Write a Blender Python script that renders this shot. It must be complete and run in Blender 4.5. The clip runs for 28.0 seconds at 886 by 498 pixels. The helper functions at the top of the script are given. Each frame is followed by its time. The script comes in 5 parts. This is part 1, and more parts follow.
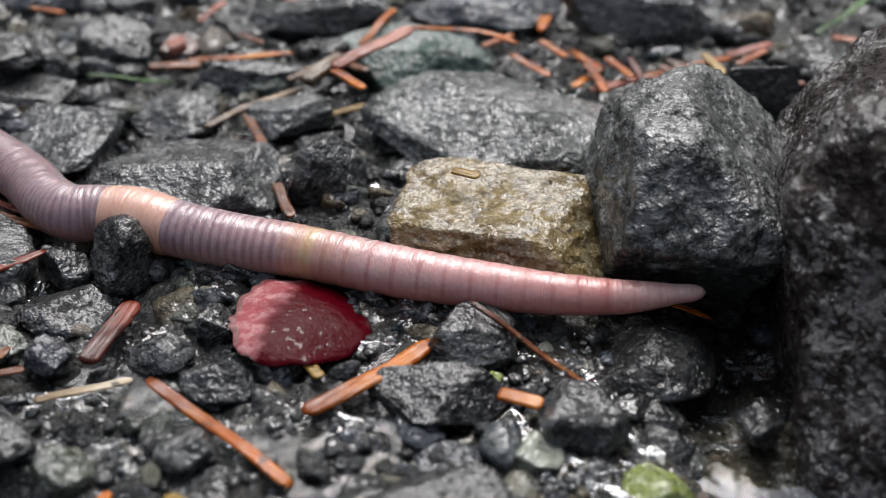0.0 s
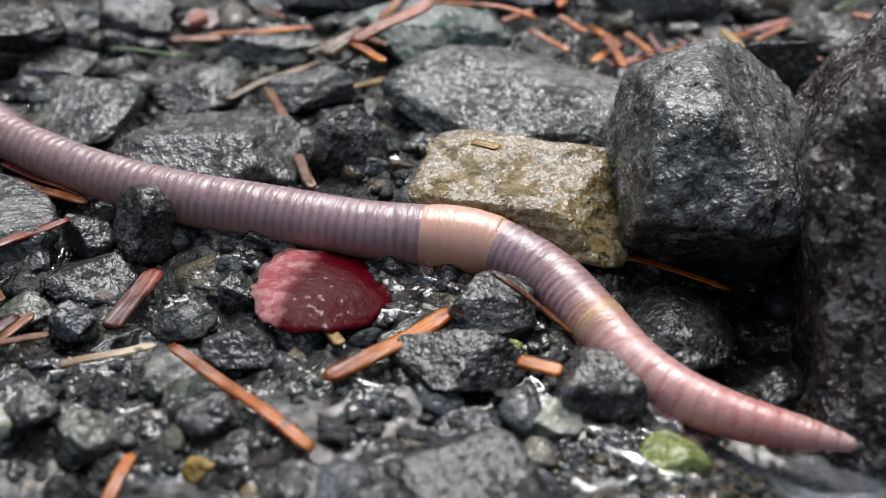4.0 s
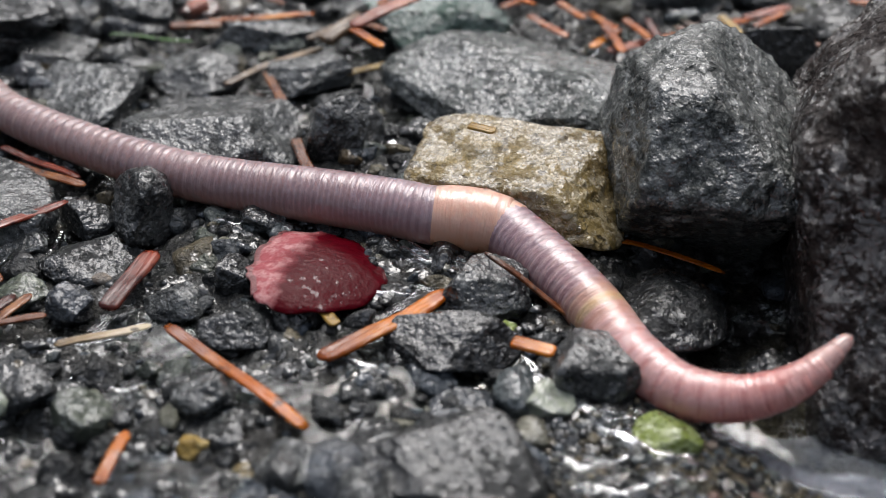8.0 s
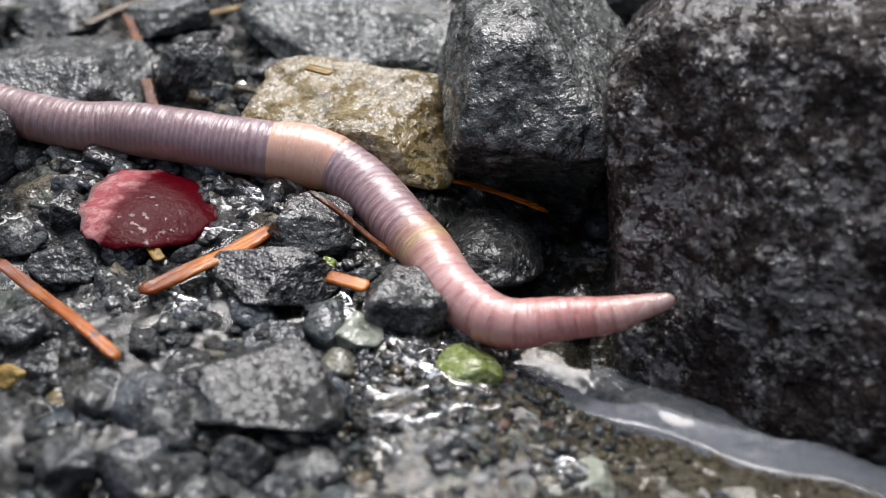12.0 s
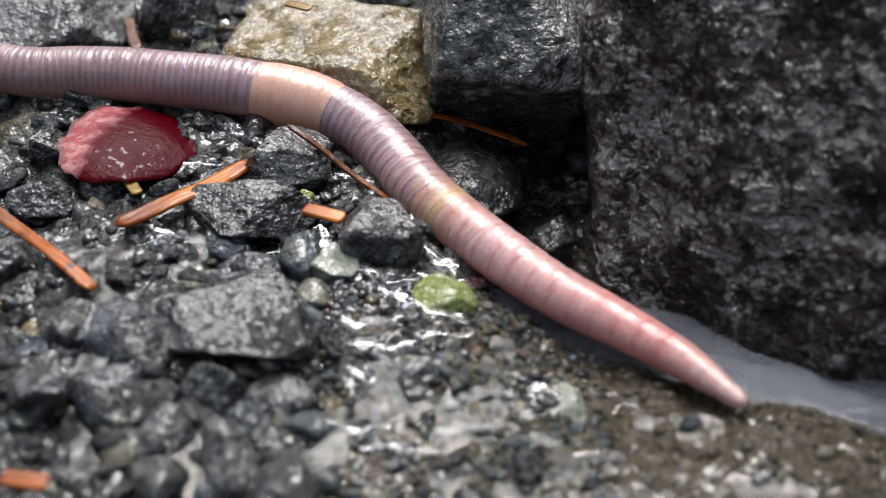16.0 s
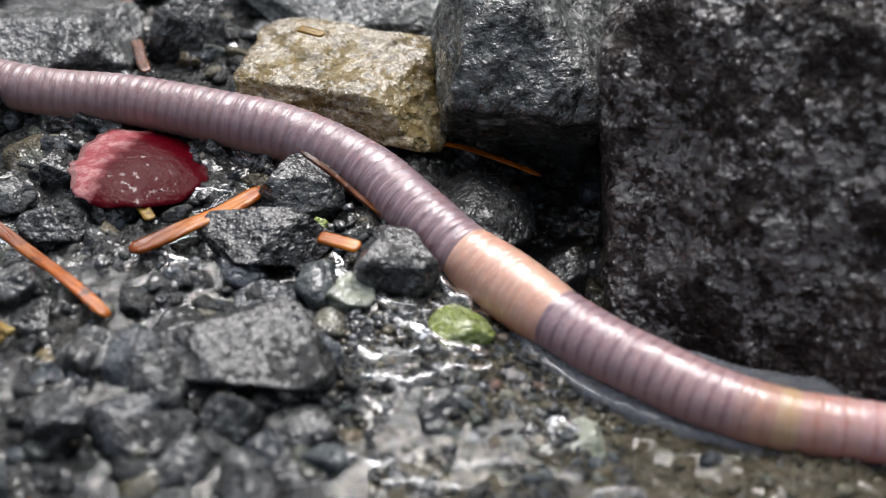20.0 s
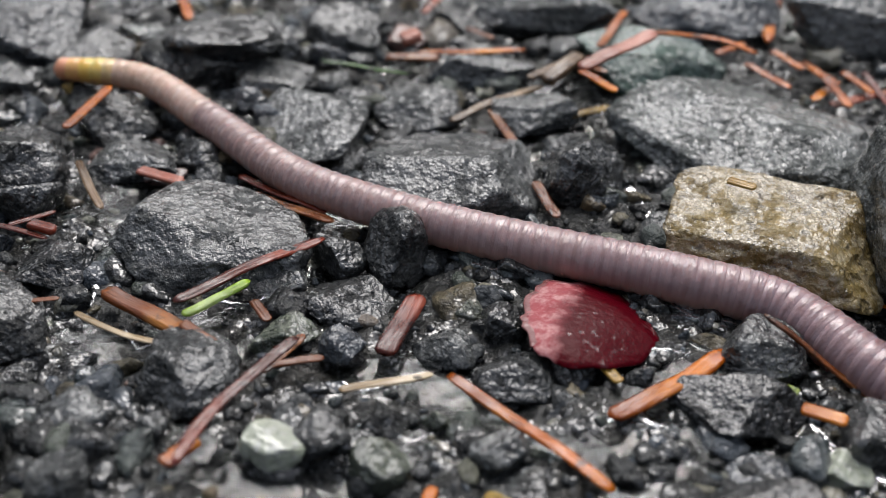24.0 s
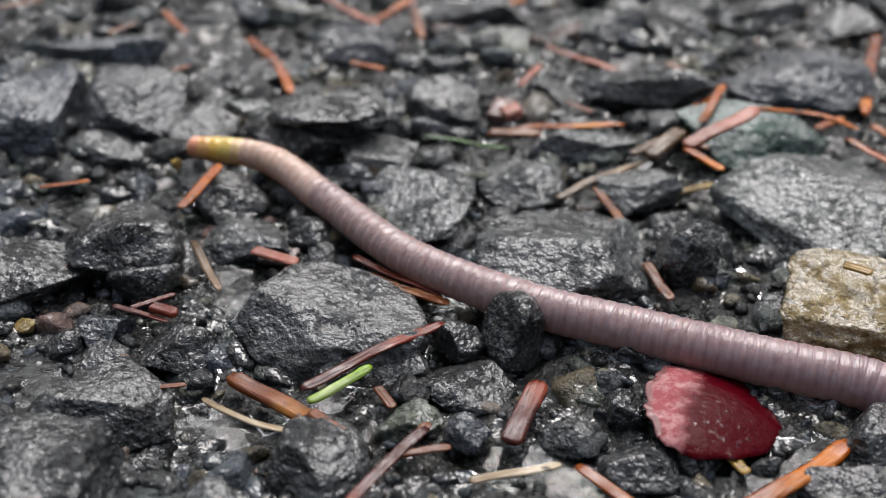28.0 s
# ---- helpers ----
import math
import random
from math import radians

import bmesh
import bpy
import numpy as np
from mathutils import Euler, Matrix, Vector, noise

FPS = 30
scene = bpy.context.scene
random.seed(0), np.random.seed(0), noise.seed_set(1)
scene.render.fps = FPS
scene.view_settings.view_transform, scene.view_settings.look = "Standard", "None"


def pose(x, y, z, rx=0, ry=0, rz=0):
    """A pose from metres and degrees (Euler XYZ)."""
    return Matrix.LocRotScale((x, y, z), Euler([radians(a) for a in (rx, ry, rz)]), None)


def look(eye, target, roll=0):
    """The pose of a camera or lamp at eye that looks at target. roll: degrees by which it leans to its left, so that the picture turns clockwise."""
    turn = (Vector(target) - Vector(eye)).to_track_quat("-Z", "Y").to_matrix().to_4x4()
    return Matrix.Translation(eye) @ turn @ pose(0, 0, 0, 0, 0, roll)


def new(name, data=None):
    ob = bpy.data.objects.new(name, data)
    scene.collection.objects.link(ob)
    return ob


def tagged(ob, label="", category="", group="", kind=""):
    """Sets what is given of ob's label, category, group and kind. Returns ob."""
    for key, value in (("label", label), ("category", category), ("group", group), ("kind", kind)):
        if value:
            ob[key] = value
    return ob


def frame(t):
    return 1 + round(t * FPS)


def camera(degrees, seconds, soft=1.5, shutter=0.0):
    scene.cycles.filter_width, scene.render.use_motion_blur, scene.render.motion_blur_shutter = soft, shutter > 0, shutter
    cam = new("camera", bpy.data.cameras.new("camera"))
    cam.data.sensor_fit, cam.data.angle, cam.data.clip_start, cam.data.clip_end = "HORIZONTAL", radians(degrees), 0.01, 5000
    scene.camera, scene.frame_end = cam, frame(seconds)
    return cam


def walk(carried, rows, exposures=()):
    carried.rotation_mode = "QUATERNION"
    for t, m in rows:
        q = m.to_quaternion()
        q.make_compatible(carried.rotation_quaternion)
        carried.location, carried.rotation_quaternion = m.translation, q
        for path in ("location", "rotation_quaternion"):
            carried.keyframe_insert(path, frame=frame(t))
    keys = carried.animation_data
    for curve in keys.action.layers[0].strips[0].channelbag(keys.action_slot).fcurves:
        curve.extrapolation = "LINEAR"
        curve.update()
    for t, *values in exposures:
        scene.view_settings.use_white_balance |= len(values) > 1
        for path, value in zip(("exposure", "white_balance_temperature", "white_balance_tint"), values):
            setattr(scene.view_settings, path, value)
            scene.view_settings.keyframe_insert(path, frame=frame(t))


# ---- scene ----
CM = 0.01  # plan and sizes below are in centimetres; everything is built in metres


def view(x, y, z, yaw, pitch, roll):
    """Camera pose from a place in centimetres and its yaw, pitch and roll in degrees."""
    return pose(x * CM, y * CM, z * CM, 90 + pitch, 0, yaw) @ pose(0, 0, 0, 0, 0, roll)


cam = camera(34.0, 28.0, soft=0.75)
cam.data.dof.use_dof = True
cam.data.dof.focus_distance = 0.131
cam.data.dof.aperture_fstop = 26.0
walk(cam, [
    (0, view(-1.750, -8.584, 7.675, -0.35, -34.06, -0.22)),
    (0.5, view(-1.683, -8.612, 7.659, -0.05, -34.37, -0.44)),
    (1, view(-1.625, -8.660, 7.650, 0.27, -34.45, -0.51)),
    (1.5, view(-1.562, -8.706, 7.644, 0.59, -34.54, -0.71)),
    (2, view(-1.568, -8.728, 7.660, 0.70, -34.56, -0.71)),
    (2.5, view(-1.684, -8.687, 7.649, 0.31, -34.58, -0.38)),
    (3, view(-1.766, -8.705, 7.560, 0.23, -34.39, -0.25)),
    (3.5, view(-1.800, -8.738, 7.576, 0.20, -34.47, -0.28)),
    (4, view(-1.804, -8.756, 7.594, 0.32, -34.52, -0.29)),
    (4.5, view(-1.834, -8.772, 7.612, 0.36, -34.47, -0.30)),
    (6.5, view(-1.891, -8.806, 7.613, 0.24, -34.41, 0.01)),
    (7, view(-1.876, -8.822, 7.596, 0.33, -34.40, -0.03)),
    (7.5, view(-1.856, -8.836, 7.533, 0.33, -34.43, 0.02)),
    (8, view(-1.675, -8.867, 7.519, 0.80, -34.66, -0.47)),
    (8.5, view(-1.229, -8.970, 7.586, 1.37, -35.09, -1.06)),
    (9, view(-0.841, -9.090, 7.565, 0.97, -35.73, -0.67)),
    (9.5, view(-0.613, -9.172, 7.564, 0.09, -36.76, 0.04)),
    (10, view(-0.522, -9.167, 7.620, -0.33, -37.05, 0.82)),
    (10.5, view(-0.431, -9.192, 7.696, -0.25, -37.28, 0.69)),
    (11, view(-0.392, -9.209, 7.734, -0.33, -37.08, 0.54)),
    (11.5, view(-0.337, -9.246, 7.759, -0.37, -37.10, 0.44)),
    (13.5, view(-0.366, -9.229, 7.827, -0.71, -36.94, 1.07)),
    (14, view(-0.338, -9.283, 7.792, -0.75, -36.92, 1.04)),
    (14.5, view(-0.200, -9.350, 7.688, -0.22, -37.54, 0.56)),
    (15, view(-0.097, -9.355, 7.610, 0.05, -37.98, 0.39)),
    (15.5, view(-0.015, -9.386, 7.552, 0.28, -38.24, -0.10)),
    (16, view(0.037, -9.420, 7.524, 0.63, -38.34, -0.48)),
    (16.5, view(0.069, -9.429, 7.519, 0.59, -38.39, -0.38)),
    (17, view(0.079, -9.442, 7.522, 0.55, -38.10, -0.33)),
    (17.5, view(0.035, -9.409, 7.545, 0.27, -38.09, -0.01)),
    (18, view(-0.030, -9.346, 7.590, -0.15, -38.33, 0.45)),
    (18.5, view(-0.055, -9.345, 7.603, -0.32, -38.30, 0.74)),
    (19, view(-0.084, -9.334, 7.636, -0.51, -38.32, 0.91)),
    (19.5, view(-0.135, -9.348, 7.645, -0.63, -38.16, 1.01)),
    (20, view(-0.376, -9.308, 7.620, -1.04, -37.82, 1.33)),
    (20.5, view(-0.966, -9.203, 7.553, -2.10, -36.73, 2.33)),
    (21, view(-1.617, -9.058, 7.520, -2.57, -35.57, 2.74)),
    (21.5, view(-2.209, -8.998, 7.456, -2.90, -35.86, 3.45)),
    (23.5, view(-3.811, -8.606, 7.729, -0.59, -34.83, 2.77)),
    (24, view(-4.187, -8.551, 7.745, 0.12, -34.53, 2.65)),
    (24.5, view(-4.592, -8.452, 7.899, 0.88, -34.27, 2.54)),
    (25, view(-4.810, -8.419, 7.971, 1.41, -33.87, 2.43)),
    (25.5, view(-4.926, -8.373, 8.050, 1.38, -33.71, 2.54)),
    (26, view(-4.936, -8.382, 8.066, 1.39, -33.66, 2.61)),
    (26.5, view(-4.956, -8.376, 8.115, 1.51, -33.65, 2.43)),
    (27, view(-4.990, -8.362, 8.172, 1.48, -33.64, 2.44)),
    (27.5, view(-5.027, -8.365, 8.217, 1.57, -33.57, 2.32)),
    (28, view(-5.014, -8.379, 8.208, 1.64, -33.47, 1.93)),
], exposures=((0, 0.66), (8, 0.68), (10, 0.76), (14, 0.94), (16, 0.92), (20, 0.88), (22, 0.76), (24, 0.68), (28, 0.66)))

# ---------------------------------------------------------------- light
world = bpy.data.worlds.new("overcast_sky")
scene.world = world
world.use_nodes = True
wn = world.node_tree
sky = wn.nodes.new("ShaderNodeTexSky")
sky.sky_type = "NISHITA"
sky.sun_disc = False
sky.sun_elevation, sky.sun_rotation = radians(58), radians(6)
sky.air_density, sky.dust_density, sky.ozone_density = 1.0, 6.0, 1.0
cloud = wn.nodes.new("ShaderNodeHueSaturation")  # cloud takes most of the blue away
cloud.inputs["Saturation"].default_value = 0.55
wn.links.new(sky.outputs[0], cloud.inputs["Color"])
# an overcast sky is about three times brighter overhead than at the skyline
height = wn.nodes.new("ShaderNodeSeparateXYZ")
wn.links.new(wn.nodes.new("ShaderNodeTexCoord").outputs["Generated"], height.inputs[0])
swell = wn.nodes.new("ShaderNodeMapRange")
swell.inputs["From Min"].default_value, swell.inputs["From Max"].default_value = 0.0, 1.0
swell.inputs["To Min"].default_value, swell.inputs["To Max"].default_value = 0.42, 1.15
wn.links.new(height.outputs[2], swell.inputs["Value"])
veil = wn.nodes.new("ShaderNodeMix")
veil.data_type, veil.blend_type = "RGBA", "MULTIPLY"
veil.inputs[0].default_value = 1.0
wn.links.new(cloud.outputs[0], veil.inputs[6])
wn.links.new(swell.outputs[0], veil.inputs[7])
wn.links.new(veil.outputs[2], wn.nodes["Background"].inputs[0])
wn.nodes["Background"].inputs[1].default_value = 0.15
sun = new("sun", bpy.data.lights.new("sun", "SUN"))
sun.data.energy, sun.data.angle, sun.data.color = 1.15, radians(48), (0.88, 0.93, 1.0)
sun.matrix_world = look((0.03, 0.3, 0.49), (0, 0, 0))

# ---------------------------------------------------------------- materials


class Nodes:
    """A small builder of node materials."""

    def __init__(self, name):
        self.mat = bpy.data.materials.new(name)
        self.mat.use_nodes = True
        self.tree = self.mat.node_tree
        self.bsdf = self.tree.nodes["Principled BSDF"]
        self.coord = self.tree.nodes.new("ShaderNodeTexCoord").outputs["Object"]
        self.random = self.tree.nodes.new("ShaderNodeObjectInfo").outputs["Random"]
        self.island = None

    def put(self, socket, value):
        if hasattr(value, "is_output"):
            self.tree.links.new(value, socket)
        else:
            socket.default_value = value

    def set(self, **values):
        for key, value in values.items():
            self.put(self.bsdf.inputs[key.replace("_", " ")], value)

    def noise(self, scale, detail=4.0, rough=0.55, vary=True, stretch=None):
        n = self.tree.nodes.new("ShaderNodeTexNoise")
        n.noise_dimensions = "4D"
        n.inputs["Scale"].default_value = scale
        n.inputs["Detail"].default_value = detail
        n.inputs["Roughness"].default_value = rough
        c = self.coord
        if stretch:
            m = self.tree.nodes.new("ShaderNodeMapping")
            m.inputs["Scale"].default_value = stretch
            self.put(m.inputs["Vector"], c)
            c = m.outputs[0]
        self.put(n.inputs["Vector"], c)
        if vary:
            self.put(n.inputs["W"], self.math("MULTIPLY", self.random, 37.0))
        return n.outputs["Fac"]

    def voronoi(self, scale, feature="F1", out="Distance", randomness=1.0):
        n = self.tree.nodes.new("ShaderNodeTexVoronoi")
        n.feature = feature
        n.inputs["Scale"].default_value = scale
        n.inputs["Randomness"].default_value = randomness
        self.put(n.inputs["Vector"], self.coord)
        return n.outputs[out]

    def math(self, op, a, b=0.0, clamp=False):
        n = self.tree.nodes.new("ShaderNodeMath")
        n.operation, n.use_clamp = op, clamp
        self.put(n.inputs[0], a)
        self.put(n.inputs[1], b)
        return n.outputs[0]

    def ramp(self, fac, *stops, ease="LINEAR"):
        n = self.tree.nodes.new("ShaderNodeValToRGB")
        n.color_ramp.interpolation = ease
        e = n.color_ramp.elements
        while len(e) < len(stops):
            e.new(0.5)
        for item, (at, col) in zip(e, stops):
            item.position = at
            item.color = (col, col, col, 1) if isinstance(col, (int, float)) else (*col, 1)
        self.put(n.inputs[0], fac)
        return n.outputs[0]

    def mix(self, fac, a, b, blend="MIX"):
        n = self.tree.nodes.new("ShaderNodeMix")
        n.data_type, n.blend_type = "RGBA", blend
        self.put(n.inputs[0], fac)
        for socket, value in ((n.inputs[6], a), (n.inputs[7], b)):
            self.put(socket, (*value, 1) if isinstance(value, tuple) else value)
        return n.outputs[2]

    def wet(self, col, value):
        """Colour as it is when soaked."""
        n = self.tree.nodes.new("ShaderNodeHueSaturation")
        n.inputs["Value"].default_value = value
        n.inputs["Saturation"].default_value = 1.06
        self.put(n.inputs["Color"], col)
        return n.outputs[0]

    def islands(self, grain=1.0, vary=True, cover=0.5):
        """The water film breaks up into small sharp-edged islands, thicker in some places than in others."""
        patch = self.math("MULTIPLY", self.math("SUBTRACT", self.noise(190 * grain, 3, 0.6, vary), 0.5), 0.9)
        fleck = self.math("ADD", self.noise(1250 * grain, 4, 0.65, vary), patch)
        return self.ramp(fleck, (cover, 0.04), (cover + 0.035, 1.0))

    def axis(self, which):
        n = self.tree.nodes.new("ShaderNodeSeparateXYZ")
        self.put(n.inputs[0], self.coord)
        return n.outputs[which]

    def bump(self, height, distance, strength=1.0, after=None, coat=True):
        n = self.tree.nodes.new("ShaderNodeBump")
        n.inputs["Strength"].default_value = strength
        n.inputs["Distance"].default_value = distance
        self.put(n.inputs["Height"], height)
        if after is not None:
            self.put(n.inputs["Normal"], after)
        for socket in ("Normal", "Coat Normal") if coat else ("Normal",):
            self.put(self.bsdf.inputs[socket], n.outputs[0])
        return n.outputs[0]


def stone_material(name, dark, mid, light, rough=(0.25, 0.55), speck=0.5, relief=1.0, grain=1.0, film=1.62, tone_up=1.0, crisp=0.00018, dull=0.15, cover=0.45, plates=330, lift=0.0005):
    """Wet rock: mottled minerals, pale specks that double as painted glints, pits, and a wet film that lies smooth in
    places.
    """
    k = Nodes(name)
    big = k.noise(150 * grain, 4, 0.6)
    fine = k.noise(1100 * grain, 5, 0.65)
    tiny = k.noise(3200 * grain, 3, 0.6)
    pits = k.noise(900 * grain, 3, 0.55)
    col = k.mix(k.ramp(big, (0.36, 0.0), (0.64, 1.0)), dark, mid)
    col = k.mix(k.ramp(k.noise(420 * grain, 4, 0.65), (0.5, 0.0), (0.66, 0.45)), col, light)
    # fine pale grains, brightened in the colour to pass for wet sky glints
    col = k.mix(k.ramp(fine, (0.52, 0.0), (0.62, 0.7)), col, light)
    col = k.mix(k.math("MULTIPLY", k.ramp(tiny, (0.6, 0.0), (0.7, 1.0)), speck), col, tuple(min(1, c * 1.6 + 0.03) for c in light))
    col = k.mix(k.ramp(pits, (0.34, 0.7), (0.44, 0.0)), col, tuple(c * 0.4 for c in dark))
    tone = k.tree.nodes.new("ShaderNodeHueSaturation")
    k.put(tone.inputs["Value"], k.math("ADD", k.math("MULTIPLY", k.random, 0.24 * tone_up), 0.17 * tone_up))
    k.put(tone.inputs["Color"], col)
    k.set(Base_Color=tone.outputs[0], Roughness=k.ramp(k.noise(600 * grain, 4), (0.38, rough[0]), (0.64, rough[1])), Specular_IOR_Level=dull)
    k.put(k.bsdf.inputs["Coat Weight"], k.islands(max(grain, 1.0), True, cover))
    k.bsdf.inputs["Coat Roughness"].default_value = 0.07
    k.bsdf.inputs["Coat IOR"].default_value = film
    # the film smooths the finest grain over, the bare rock keeps it
    b = k.bump(k.noise(plates * grain, 2, 0.5), lift * relief)
    b = k.bump(k.noise(1500 * grain, 2.5, 0.55), 0.0005 * relief, 1.0, b)
    b = k.bump(fine, crisp * relief, 1.0, b)
    b = k.bump(fine, 0.0002 * relief, 1.0, b, coat=False)
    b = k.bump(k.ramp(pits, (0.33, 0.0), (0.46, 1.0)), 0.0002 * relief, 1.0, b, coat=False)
    k.bump(tiny, 0.00012 * relief, 1.0, b, coat=False)
    return k.mat


STONE = {
    "grey": stone_material("wet_grey_rock", (0.042, 0.047, 0.049), (0.125, 0.134, 0.136), (0.42, 0.435, 0.42)),
    "pale": stone_material("pale_grey_rock", (0.05, 0.058, 0.056), (0.18, 0.2, 0.192), (0.74, 0.77, 0.73), tone_up=1.2, film=1.68),
    "dark": stone_material("wet_dark_rock", (0.022, 0.024, 0.025), (0.055, 0.06, 0.062), (0.2, 0.21, 0.21)),
    "blue": stone_material("blue_grey_rock", (0.045, 0.055, 0.07), (0.1, 0.12, 0.145), (0.27, 0.3, 0.34)),
    "olive": stone_material("greenish_grey_rock", (0.07, 0.085, 0.06), (0.16, 0.185, 0.14), (0.36, 0.385, 0.3)),
    "teal": stone_material("green_rock", (0.06, 0.15, 0.115), (0.14, 0.29, 0.235), (0.4, 0.56, 0.48), speck=0.2, tone_up=1.3),
    "brown": stone_material("yellow_brown_rock", (0.2, 0.125, 0.03), (0.5, 0.36, 0.13), (0.95, 0.82, 0.56), speck=0.7, relief=0.9),
    "black": stone_material("black_pitted_rock", (0.05, 0.03, 0.026), (0.1, 0.066, 0.056), (0.2, 0.16, 0.15), speck=0.25, relief=1.0, grain=1.0, film=1.85, tone_up=0.75, crisp=0.0005, dull=0.12, cover=0.49, plates=650, lift=0.0014),
    "green": stone_material("lime_green_pebble", (0.32, 0.42, 0.06), (0.6, 0.74, 0.2), (0.9, 0.98, 0.55), relief=0.9, tone_up=1.7),
    "cream": stone_material("pale_green_white_pebble", (0.6, 0.66, 0.5), (0.9, 0.95, 0.76), (1.0, 1.0, 0.95), relief=0.4, tone_up=1.5),
    "pink": stone_material("pink_pebble", (0.25, 0.12, 0.1), (0.46, 0.27, 0.23), (0.75, 0.54, 0.48), relief=0.6),
    "ochre": stone_material("ochre_pebble", (0.36, 0.21, 0.04), (0.66, 0.44, 0.12), (0.95, 0.75, 0.35), relief=0.6, tone_up=1.4),
}


def ground_material():
    k = Nodes("wet_asphalt")
    grain = k.noise(700, 5, 0.7, vary=False)
    lump = k.noise(140, 3, 0.5, vary=False)
    chips = k.voronoi(520, out="Color")
    bw = k.tree.nodes.new("ShaderNodeRGBToBW")
    k.put(bw.inputs[0], chips)
    col = k.mix(k.ramp(lump, (0.35, 0.0), (0.65, 1.0)), (0.026, 0.028, 0.028), (0.07, 0.071, 0.067))
    col = k.mix(k.ramp(bw.outputs[0], (0.55, 0.0), (0.85, 0.75)), col, (0.12, 0.122, 0.112))
    col = k.mix(k.ramp(k.noise(60, 2, vary=False), (0.5, 0.0), (0.7, 0.45)), col, (0.09, 0.075, 0.05))
    col = k.mix(k.ramp(k.noise(2600, 2, vary=False), (0.64, 0.0), (0.72, 0.8)), col, (0.26, 0.26, 0.23))
    # pale brown silt settled on the low shelf beside the water
    across = k.math("SUBTRACT", k.axis(0), k.math("MULTIPLY", k.axis(1), 0.7))
    silt = k.math("ADD", k.math("MULTIPLY", across, 90.0), k.math("MULTIPLY", k.noise(170, 4, 0.6, vary=False), 0.9))
    reach = k.tree.nodes.new("ShaderNodeVectorMath")
    reach.operation = "LENGTH"
    k.put(reach.inputs[0], k.coord)
    silt = k.math("SUBTRACT", silt, k.math("MULTIPLY", k.math("SUBTRACT", reach.outputs["Value"], 0.07, True), 60.0))
    col = k.mix(k.ramp(silt, (0.42, 0.0), (0.85, 0.72)), col, k.mix(grain, (0.13, 0.1, 0.05), (0.42, 0.35, 0.21)))
    k.set(Base_Color=k.wet(col, 0.24), Roughness=k.ramp(grain, (0.38, 0.2), (0.64, 0.5)), Specular_IOR_Level=0.25)
    k.put(k.bsdf.inputs["Coat Weight"], k.islands(0.8, False, 0.53))
    k.bsdf.inputs["Coat Roughness"].default_value = 0.14
    k.bsdf.inputs["Coat IOR"].default_value = 1.65
    b = k.bump(k.noise(380, 3, 0.5, vary=False), 0.0014)
    b = k.bump(k.noise(1500, 2, 0.5, vary=False), 0.0002, 1.0, b, coat=False)
    b = k.bump(grain, 0.0007, 1.0, b, coat=False)
    k.bump(k.noise(2600, 3, vary=False), 0.0002, 1.0, b, coat=False)
    return k.mat


def gravel_material(name="wet_chippings", warm=0.0):
    """Small chippings: each one takes its own tone."""
    k = Nodes(name)
    pick = k.tree.nodes.new("ShaderNodeNewGeometry").outputs["Random Per Island"]
    fine = k.noise(900, 5, 0.65, vary=False)
    col = k.ramp(pick, (0.0, (0.025, 0.027, 0.028)), (0.35, (0.06, 0.064, 0.066)), (0.55, (0.13, 0.138, 0.138)), (0.68, (0.14, 0.175, 0.22)),
                 (0.83, (0.22, 0.25, 0.2)), (0.92, (0.34, 0.25, 0.14)), (0.96, (0.62, 0.64, 0.52)), (1.0, (0.36, 0.2, 0.17)))
    col = k.mix(warm, col, (0.27, 0.22, 0.13))
    col = k.mix(k.ramp(fine, (0.5, 0.0), (0.75, 0.7)), col, (0.3, 0.31, 0.3))
    col = k.mix(k.ramp(k.noise(420, 2, vary=False), (0.32, 0.6), (0.5, 0.0)), col, (0.01, 0.01, 0.01))
    k.set(Base_Color=k.wet(col, 0.27), Roughness=k.ramp(k.noise(500, 3, vary=False), (0.38, 0.2), (0.64, 0.5)), Specular_IOR_Level=0.22)
    k.put(k.bsdf.inputs["Coat Weight"], k.islands(0.8, False, 0.53))
    k.bsdf.inputs["Coat Roughness"].default_value = 0.14
    k.bsdf.inputs["Coat IOR"].default_value = 1.65
    b = k.bump(k.noise(520, 3, 0.5, vary=False), 0.0012)
    b = k.bump(k.noise(1700, 2, 0.5, vary=False), 0.0002, 1.0, b, coat=False)
    b = k.bump(fine, 0.0006, 1.0, b, coat=False)
    k.bump(k.noise(2800, 3, vary=False), 0.00015, 1.0, b, coat=False)
    return k.mat


def water_material(name, tint, clear, ripple, height):
    k = Nodes(name)
    k.set(Base_Color=(*tint, 1), Roughness=0.03, IOR=1.33, Transmission_Weight=clear)
    k.bump(k.noise(ripple, 2.5, 0.45, vary=False), height)
    return k.mat


